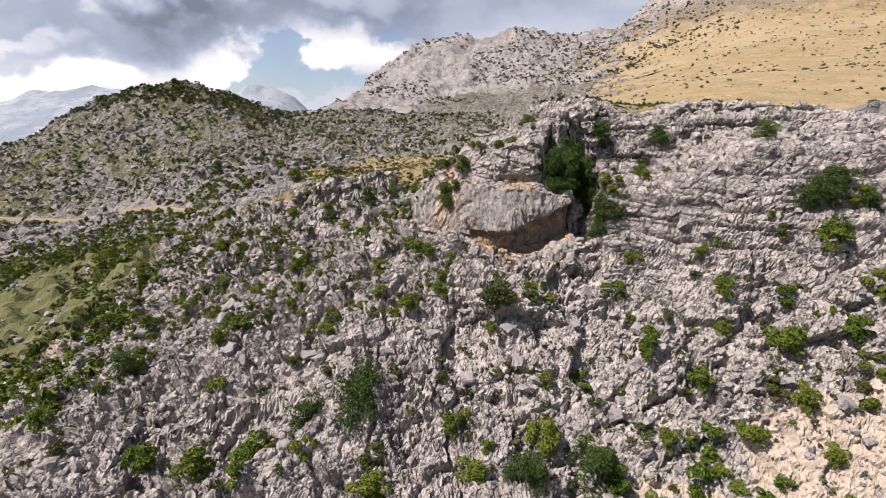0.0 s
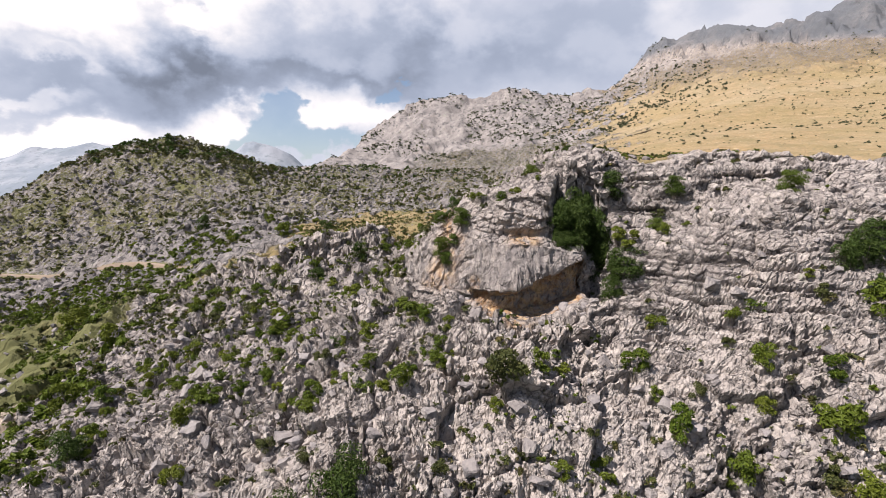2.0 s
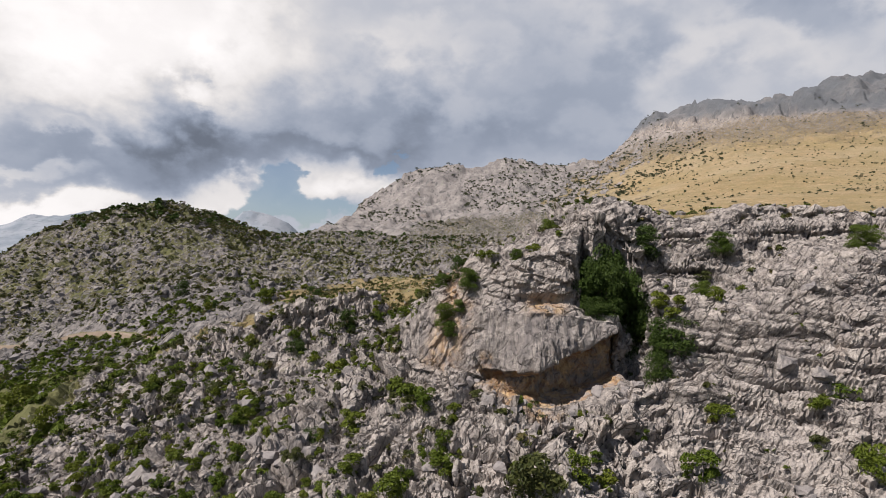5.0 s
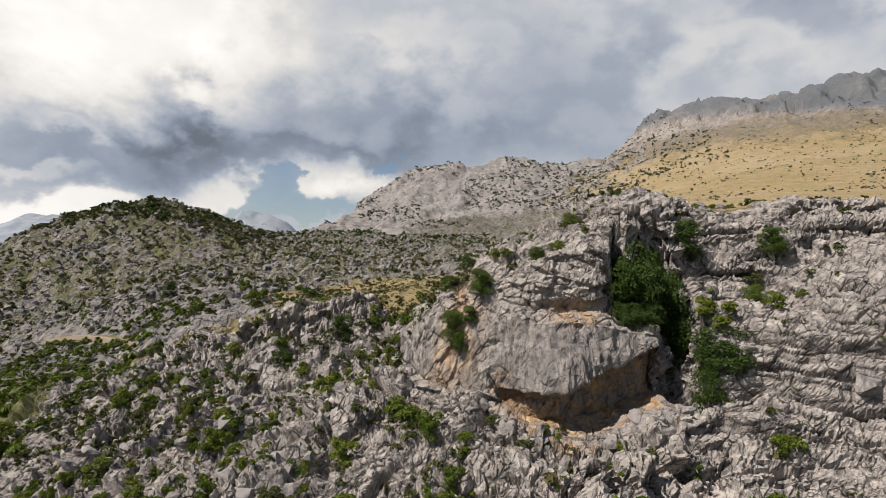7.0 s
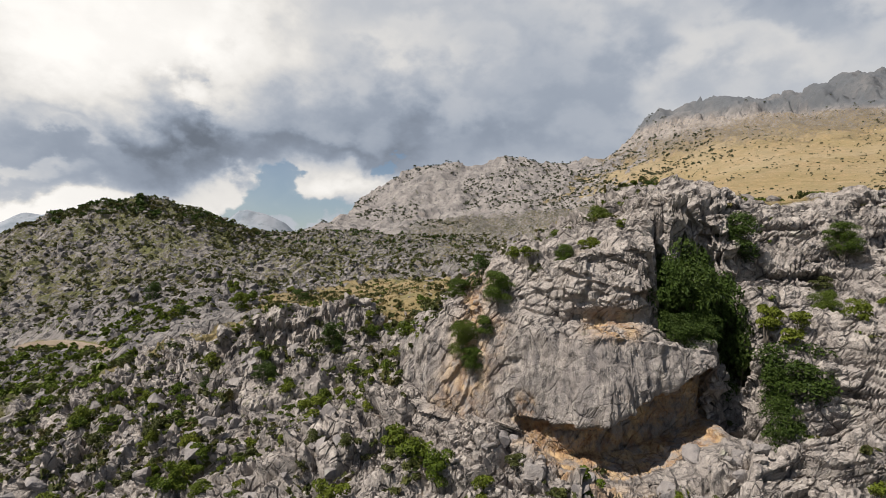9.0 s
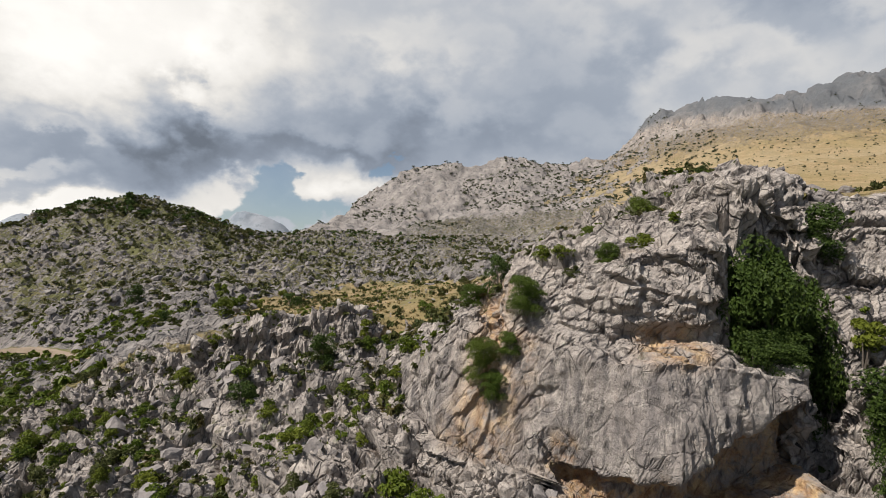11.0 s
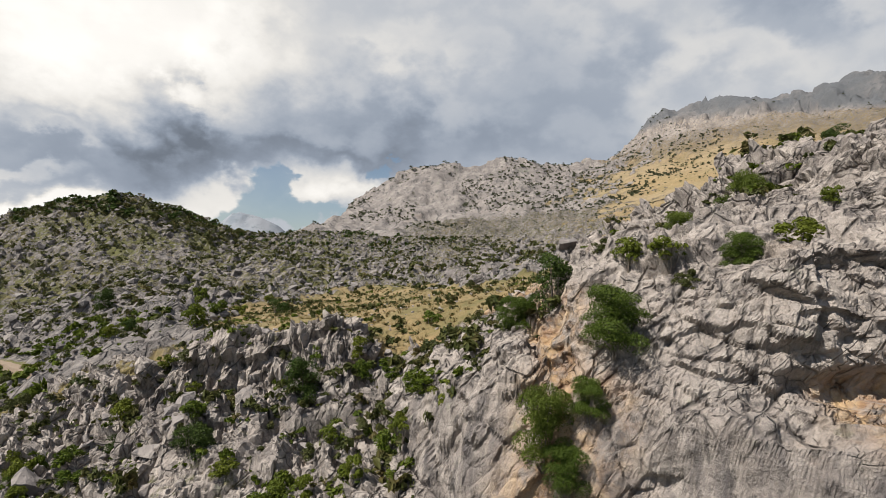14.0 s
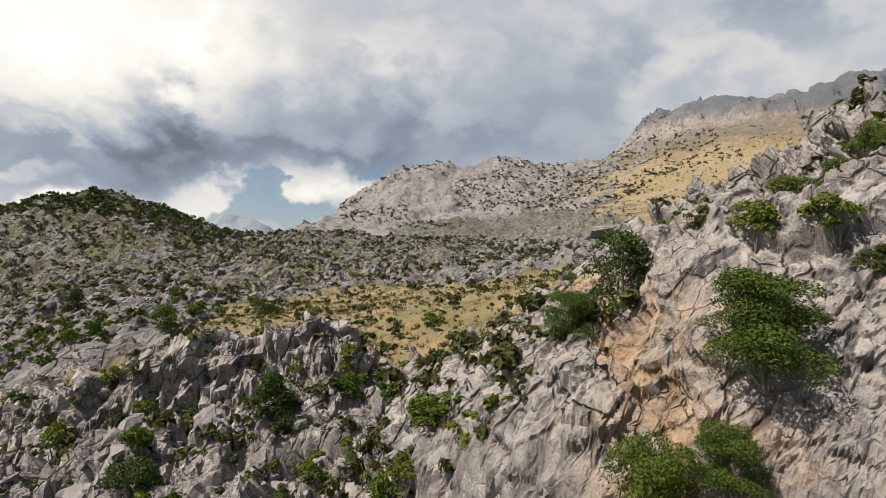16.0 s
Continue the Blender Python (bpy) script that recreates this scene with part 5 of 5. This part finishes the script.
# places end

OAK_CLEFT = [(13.7, 67.9, 2.2), (14.6, 68.1, 2.4), (15.6, 68.4, 2.0), (18.8, 64.6, 2.4), (19.6, 66.2, 2.6), (40.4, 60.6, 3.2), (42.4, 61.2, 4.0), (45.0, 62.0, 4.4), (47.2, 60.4, 4.0), (43.6, 58.6, 3.0)]
# tall ones, which fill the recess beside the upper block
# the last two are added to darken rock that is only in shade
OAK_TALL = [(13.8, 69.4, 3.8), (14.5, 70.6, 4.2), (15.5, 69.8, 3.8), (16.4, 71.2, 4.2), (16.6, 72.6, 4.7), (17.6, 73.0, 4.5), (15.6, 72.2, 4.6), (18.7, 71.8, 4.4), (19.5, 70.8, 3.6)]
PLANTS += [("oak", OAK_CLEFT), ("tall", OAK_TALL)]


def plant_rows():
    rng = np.random.default_rng(5)
    kinds = {"oak": (OAK_KINDS, "holm_oak", "dark green evergreen oak growing from the rock", "tree", "oaks about the crag"),
             "tall": (OAK_KINDS, "holm_oak", "tall dark green evergreen oak filling a shaded rock recess", "tree", "oaks about the crag"),
             "fine": (FINE_KINDS, "shrub", "dense dark green shrub rooted in cracked limestone", "shrub", "shrubs on the crag"),
             "shrub": (SHRUB_KINDS, "shrub", "bright green rounded shrub between grey rocks", "shrub", "shrubs on the slope"),
             "scrub": (SCRUB_KINDS, "scrub_bush", "olive brown low scrub bush among stones", "shrub", "scrub on the slope")}
    for key, rows in PLANTS:
        meshes, name, label, category, group = kinds[key]
        for x, y, size in rows:
            thing = plant_thing(name, meshes[int(rng.integers(len(meshes)))], label, category, group)
            place(thing, x, y, (1.15 if key == "fine" else 1.12) * size, rng.uniform(0, 6.28), 0.12 * size, rng.uniform(1.3, 1.5) if key == "tall" else rng.uniform(0.75, 1.15), rng.uniform(0.82, 1.2))
            if key == "fine" and x < 15:
                # rooted in the steep face, the crown stands clear of it
                thing.matrix_world = Matrix.Translation((-0.10 * size, -0.22 * size, 0.04 * size)) @ thing.matrix_world


plant_rows()


def young_shrubs():
    """Smaller single shrubs between the blocks of the near slope."""
    rng = np.random.default_rng(9)
    made = 0
    while made < 165:
        x, y = rng.uniform(-46, 12), rng.uniform(56, 96)
        if (x > -5 and y > 61) or track_gap(x, y) < 3 or float(smooth_noise(np.array([[x / 8, y / 8, 3.0]]), 3)[0]) < 0.42:
            continue
        thing = plant_thing("shrub", SHRUB_KINDS[int(rng.integers(6))], "small bright green shrub in a gap between blocks", "shrub", "shrubs on the slope")
        place(thing, x, y, 1.0 + 1.4 * rng.random() ** 1.5, rng.uniform(0, 6.28), 0.1, rng.uniform(0.75, 1.1), rng.uniform(0.85, 1.2))
        made += 1


young_shrubs()


def thickets():
    """Low scrub and small bushes past counting, over the slopes."""
    rng = np.random.default_rng(77)
    rough = []
    for k in range(10):
        c, r = lumps_of(rng, 5, 0.5, 0.75)
        rough.append(leaf_cloud(rng, c, r, 40, 0.41))
    light = []
    for k in range(8):
        c, r = lumps_of(rng, 5, 0.5, 0.75)
        light.append(leaf_cloud(rng, c, r, 17, 0.52))
    near, far, hill, herbs = [], [], [], []

    def sow(out, shapes, n, box, lo, hi, chance, soils=2.0):
        """Strews n tries over a box; a place keeps its plant by chance, and less often where soil is past soils."""
        xs, ys = rng.uniform(box[0], box[1], n), rng.uniform(box[2], box[3], n)
        keep = (rng.random(n) < chance(xs, ys)) & (track_gap(xs, ys) > 2.2)
        for x, y in zip(xs[keep], ys[keep]):
            if soils < 1 and soil_at(x, y) >= soils and rng.random() < 0.7:
                continue
            size = lo + (hi - lo) * rng.random() ** 2
            v, f = shapes[rng.integers(len(shapes))]
            a = rng.uniform(0, 6.283)
            m = np.array([[math.cos(a), -math.sin(a), 0], [math.sin(a), math.cos(a), 0], [0, 0, rng.uniform(0.7, 1.1)]])
            out.append(((v * size) @ m.T + ground_at(x, y) - (0, 0, 0.1 * size), f))

    clump = lambda x, y, s, k: smooth_noise(np.stack([x / s, y / s, x * 0 + k], 1), 7)
    slab = lambda x, y: np.where((18 < x) & (x < 60) & (55 < y) & (y < 80), 0.25, 1.0)
    crag = lambda x, y: np.where((-3 < x) & (x < 16.5) & (63 < y) & (y < 75), 0.0, 1.0)
    sow(near, rough, 2800, (-58, 50, 42, 100), 0.35, 1.4, lambda x, y: slab(x, y) * crag(x, y) * (clump(x, y, 7, 1) > 0.42))
    sow(near, rough, 1500, (-50, 0, 76, 100), 0.5, 1.6, lambda x, y: (clump(x, y, 6, 2) > 0.5))
    sow(near, rough, 3200, (-120, -44, 60, 150), 0.6, 2.0, lambda x, y: (clump(x, y, 14, 3) > 0.35))
    sow(far, light, 13000, (-290, 30, 150, 335), 0.8, 2.8, lambda x, y: 0.9 * (clump(x, y, 16, 4) > 0.38), 0.7)
    sow(far, light, 2600, (-215, -85, 262, 318), 1.0, 3.4, lambda x, y: x * 0 + 1)
    sow(far, light, 2200, (-60, 30, 98, 180), 0.4, 1.6, lambda x, y: 0.8 * (clump(x, y, 12, 5) > 0.45))
    sow(hill, light, 5600, (-110, 230, 400, 606), 1.3, 4.0, lambda x, y: 0.9 * (clump(x, y, 40, 6) > 0.40) * np.where(x < 170, 1, 0.5))
    sow(hill, light, 5200, (20, 330, 92, 440), 0.5, 1.9, lambda x, y: 0.4 * (clump(x, y, 30, 7) > 0.45))
    sow(hill, light, 4200, (70, 330, 200, 500), 0.5, 2.2, lambda x, y: 0.5 * (clump(x, y, 22, 13) > 0.35))
    sow(herbs, rough, 2400, (-60, 45, 44, 98), 0.3, 1.1, lambda x, y: slab(x, y) * crag(x, y) * (clump(x, y, 9, 8) > 0.45))
    sow(herbs, rough, 4200, (-120, -44, 56, 150), 0.6, 2.6, lambda x, y: (clump(x, y, 14, 9) > 0.4))
    sow(herbs, rough, 500, (-45, 25, 98, 180), 0.4, 1.4, lambda x, y: 0.8 * (clump(x, y, 12, 10) > 0.5))
    sow(near, rough, 900, (-50, 25, 98, 180), 0.5, 1.7, lambda x, y: 0.7 * (clump(x, y, 10, 12) > 0.42))
    tagged(new("green_scrub", gathered("green_scrub", herbs, SHRUB)), "low bright green scrub between the rocks", "scrub", kind="stuff")
    for name, rows, label in (("low_scrub", near, "low olive scrub filling gaps between the rocks"), ("valley_scrub", far, "dark scrub scattered over the rocky valley and knoll"), ("hill_scrub", hill, "sparse dark bushes dotted over the mountain slopes")):
        tagged(new(name, gathered(name, rows, HAZY_LEAF if rows is hill else SCRUB)), label, "scrub", kind="stuff")
    woods = []
    sow(woods, light, 900, (-205, -90, 262, 306), 1.8, 4.4, lambda x, y: (np.hypot((x + 145) / 52, (y - 283) / 20) < 1) * (clump(x, y, 9, 11) > 0.45))
    sow(woods, light, 260, (-110, 20, 290, 334), 1.5, 3.6, lambda x, y: x * 0 + 1)
    tagged(new("knoll_woods", gathered("knoll_woods", woods, OAK)), "dark evergreen thicket over the knoll and ridge", "woods", kind="stuff")
    # dry grass tufts on the meadow
    tufts = []
    for _ in range(3600):
        x, y = rng.uniform(-60, 30), rng.uniform(97, 185)
        if soil_at(x, y) < 0.7 or track_gap(x, y) < 1.5:
            continue
        p, n = ground_at(x, y), 9
        a, h = rng.uniform(0, 6.283, n), rng.uniform(0.12, 0.4, n)
        foot = np.stack([np.cos(a) * 0.15, np.sin(a) * 0.15, np.full(n, -0.05)], 1)
        tip = np.stack([np.cos(a) * 0.4, np.sin(a) * 0.4, h], 1)
        side = np.stack([-np.sin(a), np.cos(a), 0 * a], 1) * 0.09
        v = np.stack([foot - side, foot + side, tip], 1).reshape(-1, 3) + p
        tufts.append((v, np.arange(n * 3).reshape(-1, 3)))
    tagged(new("dry_grass", gathered("dry_grass", tufts, GRASS)), "tufts of dry golden grass on the meadow", "grass", kind="stuff")


thickets()
